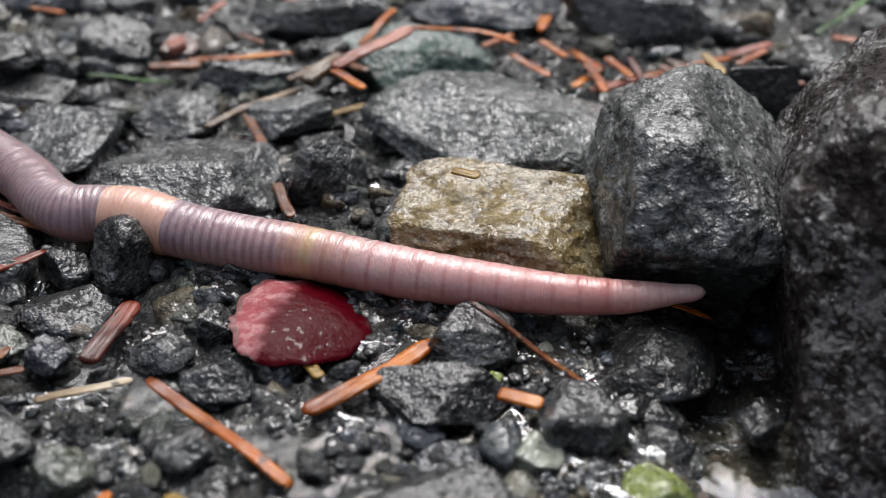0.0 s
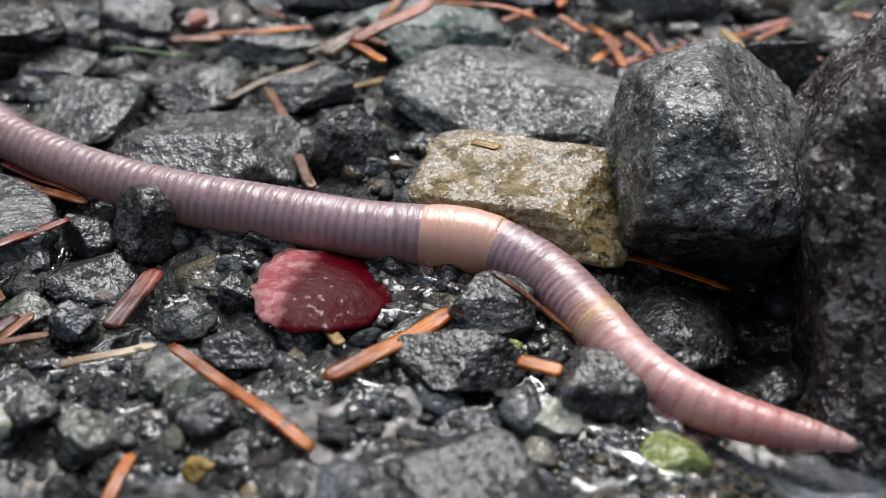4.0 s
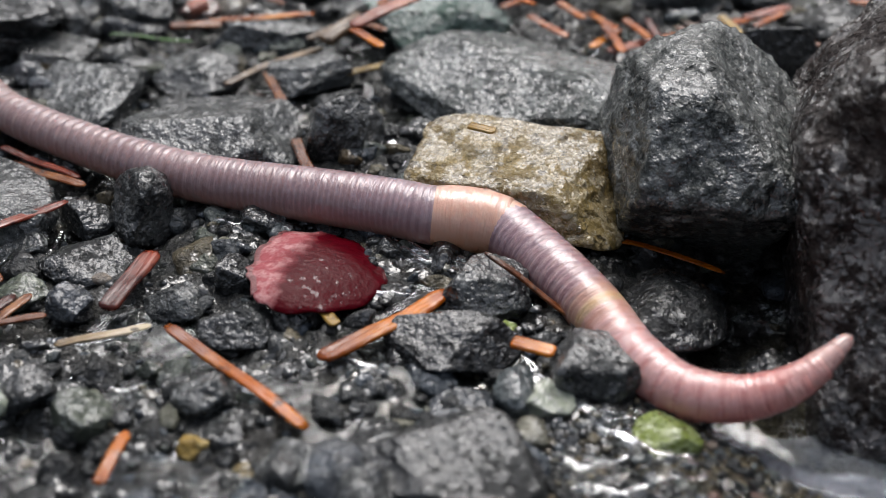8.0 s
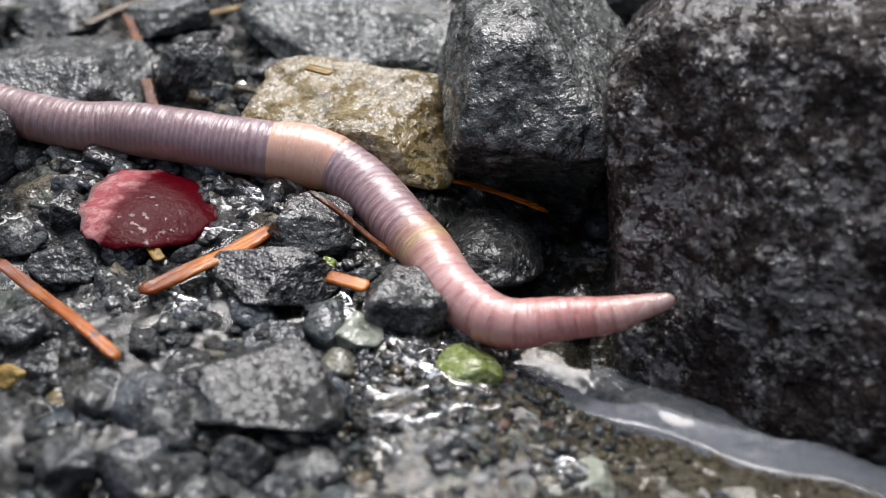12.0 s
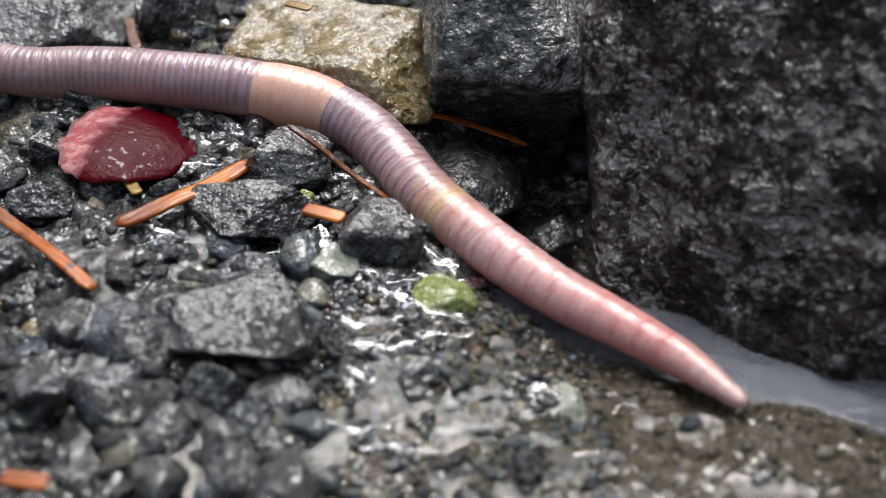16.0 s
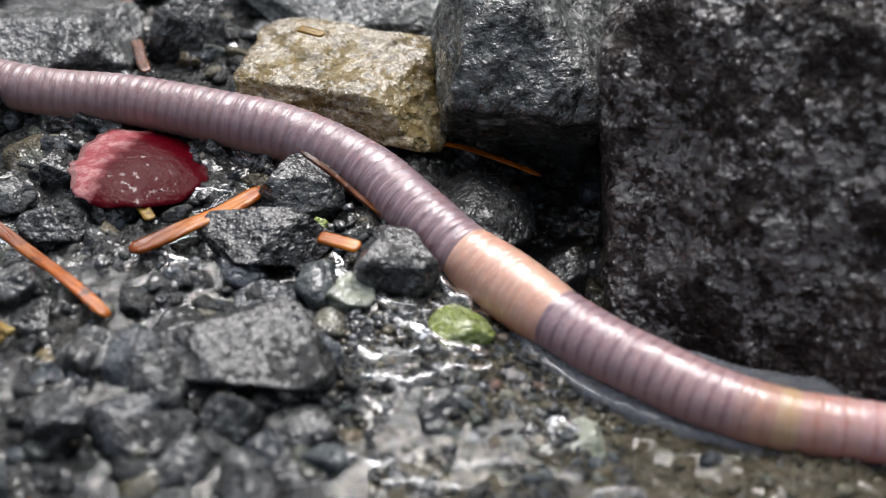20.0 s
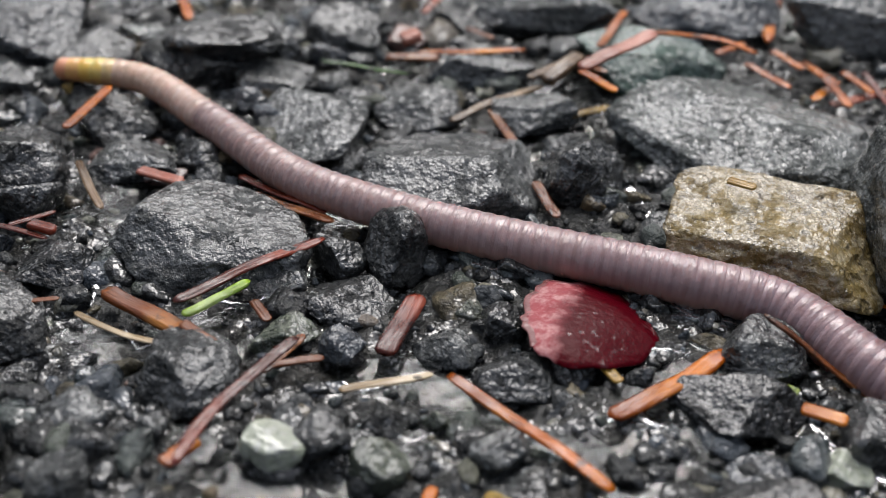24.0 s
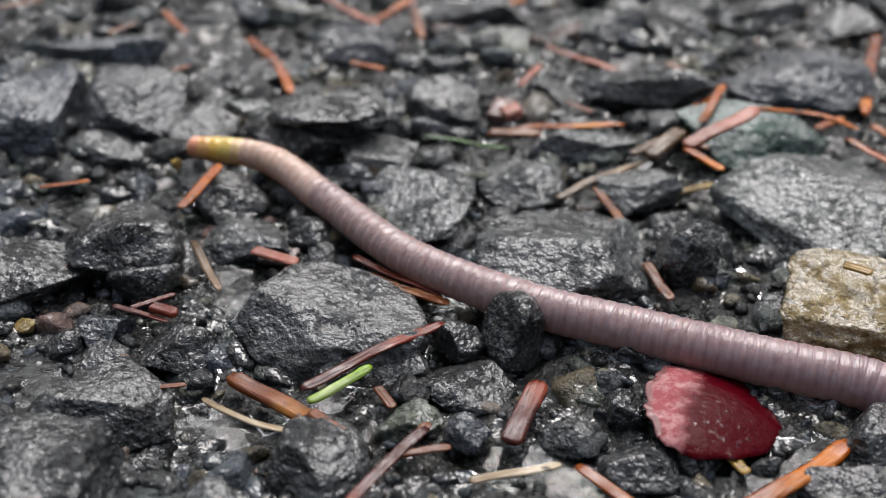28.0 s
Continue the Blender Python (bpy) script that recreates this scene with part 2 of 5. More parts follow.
def needle_material(name, dark, mid, pale, gloss=0.2):
    """A fallen conifer needle: streaks along its length, darker blotches, a wet sheen."""
    k = Nodes(name)
    streak = k.noise(1100, 4, 0.6, stretch=(0.08, 1, 1))
    blotch = k.noise(200, 3)
    col = k.mix(k.ramp(streak, (0.38, 0.0), (0.6, 1.0)), dark, mid)
    col = k.mix(k.ramp(blotch, (0.5, 0.0), (0.7, 0.8)), col, pale)
    # one end browner than the other, edges darker, rot spots
    end = k.math("ADD", k.math("MULTIPLY", k.axis(0), 75.0), k.math("MULTIPLY", blotch, 0.9))
    col = k.mix(k.ramp(end, (0.15, 0.75), (0.75, 0.0)), col, tuple(c * 0.55 for c in dark))
    col = k.mix(k.ramp(k.noise(620, 3), (0.32, 0.9), (0.42, 0.0)), col, tuple(c * 0.15 for c in dark))
    k.set(Base_Color=k.wet(col, 0.6), Roughness=k.ramp(streak, (0.3, gloss * 0.9), (0.7, gloss * 1.7)), Specular_IOR_Level=0.25)
    k.put(k.bsdf.inputs["Coat Weight"], k.ramp(k.noise(350, 3), (0.45, 0.0), (0.6, 0.45)))
    k.bsdf.inputs["Coat Roughness"].default_value = 0.06
    k.bump(streak, 0.00035)
    return k.mat


NEEDLE = {
    "orange": needle_material("orange_needle", (0.28, 0.055, 0.008), (0.58, 0.15, 0.016), (0.74, 0.28, 0.05)),
    "brown": needle_material("brown_needle", (0.12, 0.032, 0.01), (0.24, 0.075, 0.025), (0.4, 0.18, 0.075)),
    "red": needle_material("dark_red_needle", (0.08, 0.012, 0.006), (0.2, 0.035, 0.018), (0.34, 0.085, 0.05)),
    "pale": needle_material("bleached_needle", (0.3, 0.2, 0.1), (0.6, 0.48, 0.32), (0.9, 0.82, 0.66)),
    "green": needle_material("fresh_green_needle", (0.3, 0.5, 0.05), (0.55, 0.8, 0.12), (0.78, 0.95, 0.36)),
    "pink": needle_material("pink_stalk", (0.34, 0.1, 0.065), (0.5, 0.19, 0.135), (0.62, 0.31, 0.24)),
    "grey": needle_material("grey_brown_needle", (0.13, 0.075, 0.04), (0.26, 0.17, 0.1), (0.43, 0.32, 0.21)),
    "grass": needle_material("grass_blade", (0.03, 0.09, 0.01), (0.07, 0.2, 0.025), (0.14, 0.3, 0.05)),
    "rotten": needle_material("rotting_needle", (0.2, 0.05, 0.012), (0.42, 0.13, 0.03), (0.55, 0.25, 0.08), gloss=0.35),
    "yellow": needle_material("yellow_chip", (0.3, 0.17, 0.035), (0.46, 0.29, 0.08), (0.62, 0.45, 0.2)),
}


def petal_material():
    k = Nodes("red_bud_scale")
    vein = k.noise(420, 4, 0.6, stretch=(0.25, 1, 1))
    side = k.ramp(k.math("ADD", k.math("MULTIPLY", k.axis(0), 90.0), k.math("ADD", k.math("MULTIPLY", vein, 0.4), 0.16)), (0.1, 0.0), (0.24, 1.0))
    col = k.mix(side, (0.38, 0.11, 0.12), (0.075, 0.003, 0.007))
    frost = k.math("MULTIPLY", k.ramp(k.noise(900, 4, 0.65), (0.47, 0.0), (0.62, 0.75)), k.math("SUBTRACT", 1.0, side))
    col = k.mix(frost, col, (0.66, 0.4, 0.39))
    col = k.mix(k.ramp(k.noise(260, 3), (0.55, 0.0), (0.75, 0.5)), col, (0.08, 0.004, 0.006))
    k.set(Base_Color=k.wet(col, 0.6), Roughness=k.ramp(side, (0.0, 0.4), (1.0, 0.3)), Specular_IOR_Level=0.05)
    k.put(k.bsdf.inputs["Coat Weight"], k.ramp(k.noise(1300, 3, 0.6), (0.6, 0.0), (0.64, 0.6)))
    k.bsdf.inputs["Coat Roughness"].default_value = 0.06
    b = k.bump(vein, 0.00022)
    k.bump(k.noise(1500, 3), 0.0002, 0.8, b)
    return k.mat


def skin_material(name, base, band, belly, relief=1.0, moist=0.95, sheen=0.2):
    """Earthworm skin: a darker band round the middle of each ring that paints in a shaded groove, paler belly, fine
    creases round the body, moist gloss.
    """
    k = Nodes(name)
    x = k.math("ABSOLUTE", k.axis(0))
    blot = k.noise(700, 3, 0.6)
    # groove shade put into the colour: a dark line round mid-ring, where the mesh is smooth
    ring = k.ramp(k.math("ADD", k.math("MULTIPLY", x, 1700.0), k.math("MULTIPLY", k.math("SUBTRACT", blot, 0.5), 0.7)), (0.08, 1.0), (0.55, 0.0), ease="EASE")
    col = k.mix(k.math("MULTIPLY", ring, 0.95), base, band)
    col = k.mix(k.ramp(k.math("ADD", k.math("MULTIPLY", k.axis(2), 220.0), 0.5), (0.15, 0.9), (0.72, 0.0), ease="EASE"), col, belly)
    col = k.mix(k.ramp(blot, (0.5, 0.0), (0.8, 0.35)), col, tuple(min(1, c * 1.25 + 0.03) for c in base))
    k.set(Base_Color=k.wet(col, 0.55), Roughness=k.ramp(k.noise(1600, 3), (0.38, 0.28), (0.66, 0.45)), Subsurface_Weight=0.3, Specular_IOR_Level=0.3)
    k.bsdf.inputs["Subsurface Radius"].default_value = (0.0022, 0.0009, 0.0006)
    k.put(k.bsdf.inputs["Coat Weight"], k.ramp(k.noise(700, 3, 0.6), (0.36, moist * 0.25), (0.56, moist)))
    k.bsdf.inputs["Coat Roughness"].default_value = sheen
    k.bsdf.inputs["Coat IOR"].default_value = 1.52
    b = k.bump(k.noise(420, 2, 0.5, stretch=(4, 0.6, 0.6)), 0.0004 * relief, 0.6)
    k.bump(k.noise(1300, 3, 0.55, stretch=(1.4, 0.7, 0.7)), 0.00022 * relief, 0.6, b)
    return k.mat


def rim_material():
    k = Nodes("pale_ragged_rim")
    vein = k.noise(600, 4, 0.65)
    k.set(Base_Color=k.wet(k.mix(vein, (0.22, 0.05, 0.05), (0.45, 0.22, 0.21)), 0.45), Roughness=k.ramp(vein, (0.3, 0.2), (0.7, 0.45)))
    k.bump(vein, 0.0003)
    return k.mat


RIM = rim_material()
GROUND, GRAVEL, PETAL = ground_material(), gravel_material(), petal_material()
SILT = gravel_material("wet_silt_grains", 0.7)
# the second water's blue-grey, part-opaque colour paints in the reflected sky
WATER, SKY_GREY = water_material("clear_water", (0.95, 0.97, 0.97), 1.0, 300, 0.0006), water_material("sky_grey_water", (0.4, 0.42, 0.47), 0.8, 130, 0.0001)

# ---------------------------------------------------------------- shape helpers


def part(name, mesh, material, parent=None, label=""):
    ob = new(name, mesh)
    mesh.materials.clear()
    mesh.materials.append(material)
    ob.parent = parent
    return tagged(ob, label)


def to_mesh(name, verts, faces, smooth=True):
    me = bpy.data.meshes.new(name)
    me.from_pydata([tuple(v) for v in verts], [], [tuple(f) for f in faces])
    if smooth:
        me.shade_smooth()
    me.update()
    return me


def ball(level):
    """Directions and faces of an icosphere."""
    bm = bmesh.new()
    bmesh.ops.create_icosphere(bm, subdivisions=level, radius=1.0)
    v = np.array([p.co[:] for p in bm.verts])
    f = [[p.index for p in q.verts] for q in bm.faces]
    bm.free()
    return v, np.array(f)


BALLS = {n: ball(n) for n in (1, 2, 3, 4, 5, 6, 7)}


def lattice(seed):
    r = np.random.RandomState(seed)
    return r.rand(32, 32, 32)


GRID = lattice(5)


def fuzz(p, octaves=4, gain=0.5):
    """Smooth value noise in -1..1 at the points p (n, 3), one unit to a cell."""
    total, size, scale = np.zeros(len(p)), 1.0, 1.0
    for o in range(octaves):
        q = p * scale + 17.3 * o
        i = np.floor(q).astype(int)
        w = q - i
        w = w * w * (3 - 2 * w)
        s = 0
        for dx in (0, 1):
            for dy in (0, 1):
                for dz in (0, 1):
                    f = (w[:, 0] if dx else 1 - w[:, 0]) * (w[:, 1] if dy else 1 - w[:, 1]) * (w[:, 2] if dz else 1 - w[:, 2])
                    s = s + f * GRID[(i[:, 0] + dx) % 32, (i[:, 1] + dy) % 32, (i[:, 2] + dz) % 32]
        total += size * (2 * s - 1)
        size *= gain
        scale *= 2.03
    return total


def rock_verts(seed, level, planes=11, sharp=60.0, rough=0.06, box=0.0, cuts=(), fit=True, pit=0.0):
    """A broken stone of half-size 1 in each direction: a ball cut by random planes, with worn edges and uneven faces."""
    rs = np.random.RandomState(seed)
    d, faces = BALLS[level]
    n = rs.normal(size=(planes, 3))
    n /= np.linalg.norm(n, axis=1)[:, None]
    o = rs.uniform(0.5, 0.82, planes)
    if box:
        cube = np.concatenate([np.eye(3), -np.eye(3)]) + rs.normal(size=(6, 3)) * 0.13
        cube /= np.linalg.norm(cube, axis=1)[:, None]
        n, o = np.concatenate([n, cube]), np.concatenate([o, rs.uniform(0.6, 0.72, 6) * box])
    if cuts:
        extra = np.array(cuts, float)
        n = np.concatenate([n, extra[:, :3] / np.linalg.norm(extra[:, :3], axis=1)[:, None]])
        o = np.concatenate([o, extra[:, 3]])
    cut = np.maximum(d @ n.T, 1e-3) / o
    r = (np.concatenate([cut, np.full((len(d), 1), 0.98)], 1) ** sharp).sum(1) ** (-1.0 / sharp)
    v = d * r[:, None]
    off = rs.uniform(0, 30, 3)
    v = v * (1 + rough * 0.8 * fuzz(v * 1.9 + off, 6, 0.62) - rough * 1.1 * np.abs(fuzz(v * 2.7 + off + 7, 3, 0.5)) - rough * 0.5 * np.maximum(0, fuzz(v * 7 + off, 2) - 0.35))[:, None]
    if pit:
        v = v * (1 + pit * fuzz(v * 20 + off, 3, 0.6))[:, None]
    if not fit:
        return v, faces
    mid, half = (v.max(0) + v.min(0)) / 2, (v.max(0) - v.min(0)) / 2
    return (v - mid) / half, faces


STONE_LABEL = {"grey": "wet grey mottled stone set in asphalt", "dark": "wet dark grey angular stone in asphalt", "blue": "wet blue-grey stone set in asphalt", "olive": "greenish grey stone lying on grit",
               "teal": "wet green stone lying on grit", "black": "wet blackish stone lying in shade", "cream": "small pale greenish-white pebble on grit", "pink": "small pinkish pebble on wet grit",
               "ochre": "small ochre pebble on wet grit", "green": "small lime-green pebble on grit", "brown": "small yellow-brown pebble on grit", "pale": "pale grey wet stone on asphalt"}
NEEDLE_LABEL = {"orange": "orange fallen conifer needle on wet gravel", "brown": "wet brown fallen conifer needle on gravel", "red": "dark red fallen conifer needle on gravel", "pale": "bleached dry conifer needle on gravel",
                "green": "fresh green conifer needle on gravel", "pink": "pinkish thin stalk lying on gravel", "grey": "grey-brown withered conifer needle on gravel", "grass": "thin green grass blade between stones",
                "yellow": "small yellow chip on wet gravel", "rotten": "rotting needle on wet gravel"}


def stone(x, y, z, w, d, h, turn=0, look_like="grey", seed=1, label="", name="stone", planes=12, sharp=48.0, rough=0.045, box=0.0, level=0, tilt=0, lean=0, cuts=(), fit=True, pit=0.0):
    """A single stone: its middle, and its full width, depth and height, in centimetres."""
    v, f = rock_verts(seed, level or (6 if w > 0.8 else 5), planes, sharp, rough, box, cuts, fit, pit)
    me = to_mesh(name, v * np.array([w, d, h]) * CM / 2, f)
    ob = part(name, me, STONE[look_like])
    ob.matrix_world = pose(x * CM, y * CM, z * CM, tilt, lean, turn)
    return tagged(ob, label or STONE_LABEL[look_like], "stone", "loose stones on the asphalt")


def tube(points, radii, sides=10, flat=1.0, close=True, groove=0.0):
    """Verts and faces of a tapered round bar along points (n, 3)."""
    points = np.array(points, float)
    tan = np.gradient(points, axis=0)
    tan /= np.linalg.norm(tan, axis=1)[:, None]
    up = np.array([0, 0, 1.0])
    verts, faces = [], []
    for p, t, r in zip(points, tan, radii):
        side = np.cross(t, up)
        side /= np.linalg.norm(side)
        top = np.cross(side, t)
        for k in range(sides):
            a = 2 * math.pi * k / sides
            dip = 1 - groove * max(0.0, math.sin(a)) ** 6
            verts.append(p + r * (math.cos(a) * side + flat * dip * math.sin(a) * top))
    n = len(points)
    for i in range(n - 1):
        for k in range(sides):
            a, b = i * sides + k, i * sides + (k + 1) % sides
            faces.append((a, b, b + sides, a + sides))
    if close:
        faces += [tuple(range(sides))[::-1], tuple(range((n - 1) * sides, n * sides))]
    return np.array(verts), faces


LITTER = []  # what lies on top of the chippings: ends and half width


def covered(x, y, reach):
    """Whether a chipping here would bury a piece of litter."""
    for ax, ay, bx, by, r in LITTER:
        dx, dy = bx - ax, by - ay
        u = min(1, max(0, ((x - ax) * dx + (y - ay) * dy) / (dx * dx + dy * dy)))
        if math.hypot(x - ax - u * dx, y - ay - u * dy) < r + reach:
            return True
    return False


def needle(x0, y0, z0, x1, y1, z1, width=0.15, colour="orange", bend=0.0, label="", name="fir_needle", flat=0.42, blunt=0.35, seed=0, lift=0.0):
    """A fallen needle between two ends, in centimetres. bend: how far its middle bows aside; lift: upwards."""
    rs = np.random.RandomState(seed + int(abs(x0 * 131 + y0 * 77)))
    a, b = np.array([x0, y0, z0]), np.array([x1, y1, z1])
    LITTER.append((x0, y0, x1, y1, width / 2))
    mid, along = (a + b) / 2, b - a
    length = np.linalg.norm(along)
    side = np.cross(along, (0, 0, 1)) / length
    turn = math.atan2(along[1], along[0])
    u = np.linspace(0, 1, 25)
    bow = 4 * u * (1 - u)
    pts = a[None] + u[:, None] * along[None] + (bend * bow + 0.006 * length * np.sin(u * 5 + rs.rand() * 6))[:, None] * side[None]
    pts[:, 2] += lift * bow + 0.012 * min(1.0, length / 1.4) ** 2 * np.sin(u * 9 + rs.rand() * 6)
    calmer = min(1.0, length / 1.4)
    r = width / 2 * np.minimum(1, np.minimum((u + 0.004) / 0.05, (1.004 - u) / 0.1) ** blunt) * (1 + 0.035 * calmer * np.sin(u * 11 + rs.rand() * 6))
    local = pts - mid
    c, s = math.cos(-turn), math.sin(-turn)
    local = local @ np.array([[c, -s, 0], [s, c, 0], [0, 0, 1]]).T
    v, f = tube(local, r, 16, flat, True, 0.5)
    me = to_mesh(name, v * CM, f)
    ob = part(name, me, NEEDLE[colour])
    ob.matrix_world = pose(*(mid * CM), 0, 0, math.degrees(turn))
    return tagged(ob, label or NEEDLE_LABEL[colour], "needle", "fallen needles")


# ---------------------------------------------------------------- ground and water


def water_edge(x):
    """The near edge of the water that stands along the foot of the rock."""
    return -0.22 - 0.62 * (x - 0.3) + 0.06 * np.maximum(0, x - 0.6) ** 2 + 0.05 * np.sin(x * 5)


def puddle_depth(x, y):
    """How far the ground sinks below its level: a low shelf of silt, and the trough along the foot of the rock."""
    x, y = np.clip(x, -20, 20), np.clip(y, -20, 20)
    shelf = 0.22 / (1 + np.exp(-(x - 0.15 - 0.25 * np.sin(y * 1.7) + 0.35 * (y - 0.2)) / 0.32)) * np.exp(-np.maximum(0, y - 1.8) ** 2 / 0.8)
    run = 0.33 / (1 + np.exp(-(y - water_edge(x)) / 0.08)) / (1 + np.exp(-(x - 0.25 - 0.1 * np.sin(y * 4)) / 0.14)) * np.exp(-np.maximum(0, y - 2.0) ** 2 / 0.5)
    return shelf + run


def calm(x, y):
    """1 on the smooth silt shelf, 0 elsewhere."""
    return 1 / (1 + np.exp(-np.clip(x - 0.2 - 0.6 * (y + 0.6), -30, 30) / 0.3)) / (1 + np.exp(np.clip(y - 0.6, -30, 30) / 0.3))


def ground_level(x, y):
    """The lie of the ground without its lumps."""
    x, y = np.clip(x, -400, 400), np.clip(y, -400, 400)
    p = np.stack([x, y, 0 * x], 1)
    return 0.09 * fuzz(p * 0.8, 2) - 0.06 - puddle_depth(x, y)


def ground_height(x, y):
    x, y = np.clip(x, -400, 400), np.clip(y, -400, 400)
    p = np.stack([x, y, 0 * x], 1)
    h = 0.085 * fuzz(p * 2.2 + 5, 2, 0.6) + 0.06 * np.abs(fuzz(p * 4.5 + 9, 3, 0.6)) + 0.03 * fuzz(p * 11 + 3, 2)
    return h * (1 - 0.4 * calm(x, y)) + ground_level(x, y)


def spaced(lo, hi, step, far):
    """Even steps inside, growing steps out to far."""
    inner = list(np.arange(lo, hi + step / 2, step))
    out, gap = [], step
    while (out[-1] if out else hi) < far:
        gap *= 1.35
        out.append((out[-1] if out else hi) + gap)
    return np.array([lo + hi - v for v in out[::-1]] + inner + out)


def build_ground():
    xs, ys = spaced(-12.5, 5.5, 0.04, 3000.0), spaced(-3.6, 11.5, 0.04, 3000.0)
    gx, gy = np.meshgrid(xs, ys)
    x, y = gx.ravel(), gy.ravel()
    z = ground_height(x, y)
    nx, ny = len(xs), len(ys)
    i = np.arange(nx * ny).reshape(ny, nx)
    quads = np.stack([i[:-1, :-1], i[:-1, 1:], i[1:, 1:], i[1:, :-1]], -1).reshape(-1, 4)
    me = to_mesh("ground", np.stack([x, y, z], 1) * CM, quads)
    return tagged(part("ground", me, GROUND), "wet dark asphalt ground with embedded chippings", "ground", kind="structure")


build_ground()


def sheet(name, x0, x1, y0, y1, step, height, material, label):
    xs, ys = np.arange(x0, x1, step), np.arange(y0, y1, step)
    gx, gy = np.meshgrid(xs, ys)
    x, y = gx.ravel(), gy.ravel()
    nx, ny = len(xs), len(ys)
    i = np.arange(nx * ny).reshape(ny, nx)
    quads = np.stack([i[:-1, :-1], i[:-1, 1:], i[1:, 1:], i[1:, :-1]], -1).reshape(-1, 4)
    ob = part(name, to_mesh(name, np.stack([x, y, height(x, y)], 1) * CM, quads), material)
    ob.visible_shadow = False
    return tagged(ob, label, "water", kind="structure")


def pool(x, y):
    return -0.42 + 0.006 * fuzz(np.stack([x, y, 0 * x], 1) * 1.2, 2)


def build_brim():
    """Water that stands along the near edge of the hollow, drawn up a little towards the rock; reflected sky is tinted
    into it.
    """
    along, across = np.arange(-0.05, 5.6, 0.03), np.linspace(0, 1, 20)
    u, w = np.meshgrid(along, across)
    u, w = u.ravel(), w.ravel()
    n = len(along)
    wide = 0.2 + 0.26 / (1 + np.exp(-(u - 1.2) / 0.2)) + 0.05 * np.sin(u * 3.1) + 0.02 * np.sin(u * 9.7)
    v = -0.05 + wide * w
    p = np.stack([u, water_edge(u) + v + 0.16 * np.clip(0.8 - u, 0, 1), 0 * u], 1)
    p[:, 2] = -0.375 + 0.075 * np.clip(v, 0, 0.3) - 0.25 * np.clip(w - 0.85, 0, 1) - 0.3 * np.clip(0.12 - w, 0, 1) + 0.012 * fuzz(p * 2.2, 2)
    i = np.arange(n * 20).reshape(20, n)
    quads = np.stack([i[:-1, :-1], i[:-1, 1:], i[1:, 1:], i[1:, :-1]], -1).reshape(-1, 4)
    ob = part("water_brim", to_mesh("water_brim", p * CM, quads), SKY_GREY)
    ob.visible_shadow = False
    return tagged(ob, "strip of rain water along the foot of the rock, tinted sky-grey", "water", kind="structure")


build_brim()


def build_swell():
    """The sheet of water that the body pushes ahead of it onto the shelf."""
    along, across = np.arange(0.35, 5.6, 0.04), np.linspace(0, 1, 24)
    u, w = np.meshgrid(along, across)
    u, w = u.ravel(), w.ravel()
    n = len(along)
    near = -0.066 + -1.258 * u + 0.2214 * u * u + 0.025 * np.sin(u * 4.3) + 0.012 * np.sin(u * 11.0)
    wide = 0.25 + 0.75 / (1 + np.exp(-(u - 1.0) / 0.2))
    p = np.stack([u, near + wide * w, 0 * u], 1)
    p[:, 2] = 0.05 * w - 1.6 * np.clip(0.07 - w, 0, 1) - 0.6 * np.clip(0.5 - u, 0, 1) + 0.008 * fuzz(p * 2.0 + 9, 2)
    i = np.arange(n * 24).reshape(24, n)
    quads = np.stack([i[:-1, :-1], i[:-1, 1:], i[1:, 1:], i[1:, :-1]], -1).reshape(-1, 4)
    ob = part("water_swell", to_mesh("water_swell", p * CM, quads), SKY_GREY)
    ob.visible_shadow = False
    return tagged(ob, "sheet of water pushed ahead by the worm, tinted sky-grey", "water", kind="structure")


swell_water = build_swell()


def film(x, y):
    p = np.stack([x, y, 0 * x], 1)
    sunk = 0.3 / (1 + np.exp(-np.clip((y - water_edge(x)) / 0.04, -40, 40))) / (1 + np.exp(-np.clip((x - 0.2) / 0.04, -40, 40)))
    return ground_level(x, y) - sunk + 0.018 - 0.012 * calm(x, y) + 0.03 * fuzz(p * 1.3 + 40, 2) + 0.014 * fuzz(p * 5 + 11, 2) + 0.006 * fuzz(p * 14 + 3, 2)


sheet("water", 0.2, 5.5, -2.6, 3.0, 0.05, pool, WATER, "shallow rain water in a hollow beside the black rock")
sheet("water_film", -12.5, 5.5, -3.4, 11.0, 0.045, film, WATER, "thin film of rain water between the chippings")


GLINT = water_material("standing_drop_water", (0.9, 0.92, 0.94), 0.97, 400, 0.0012)


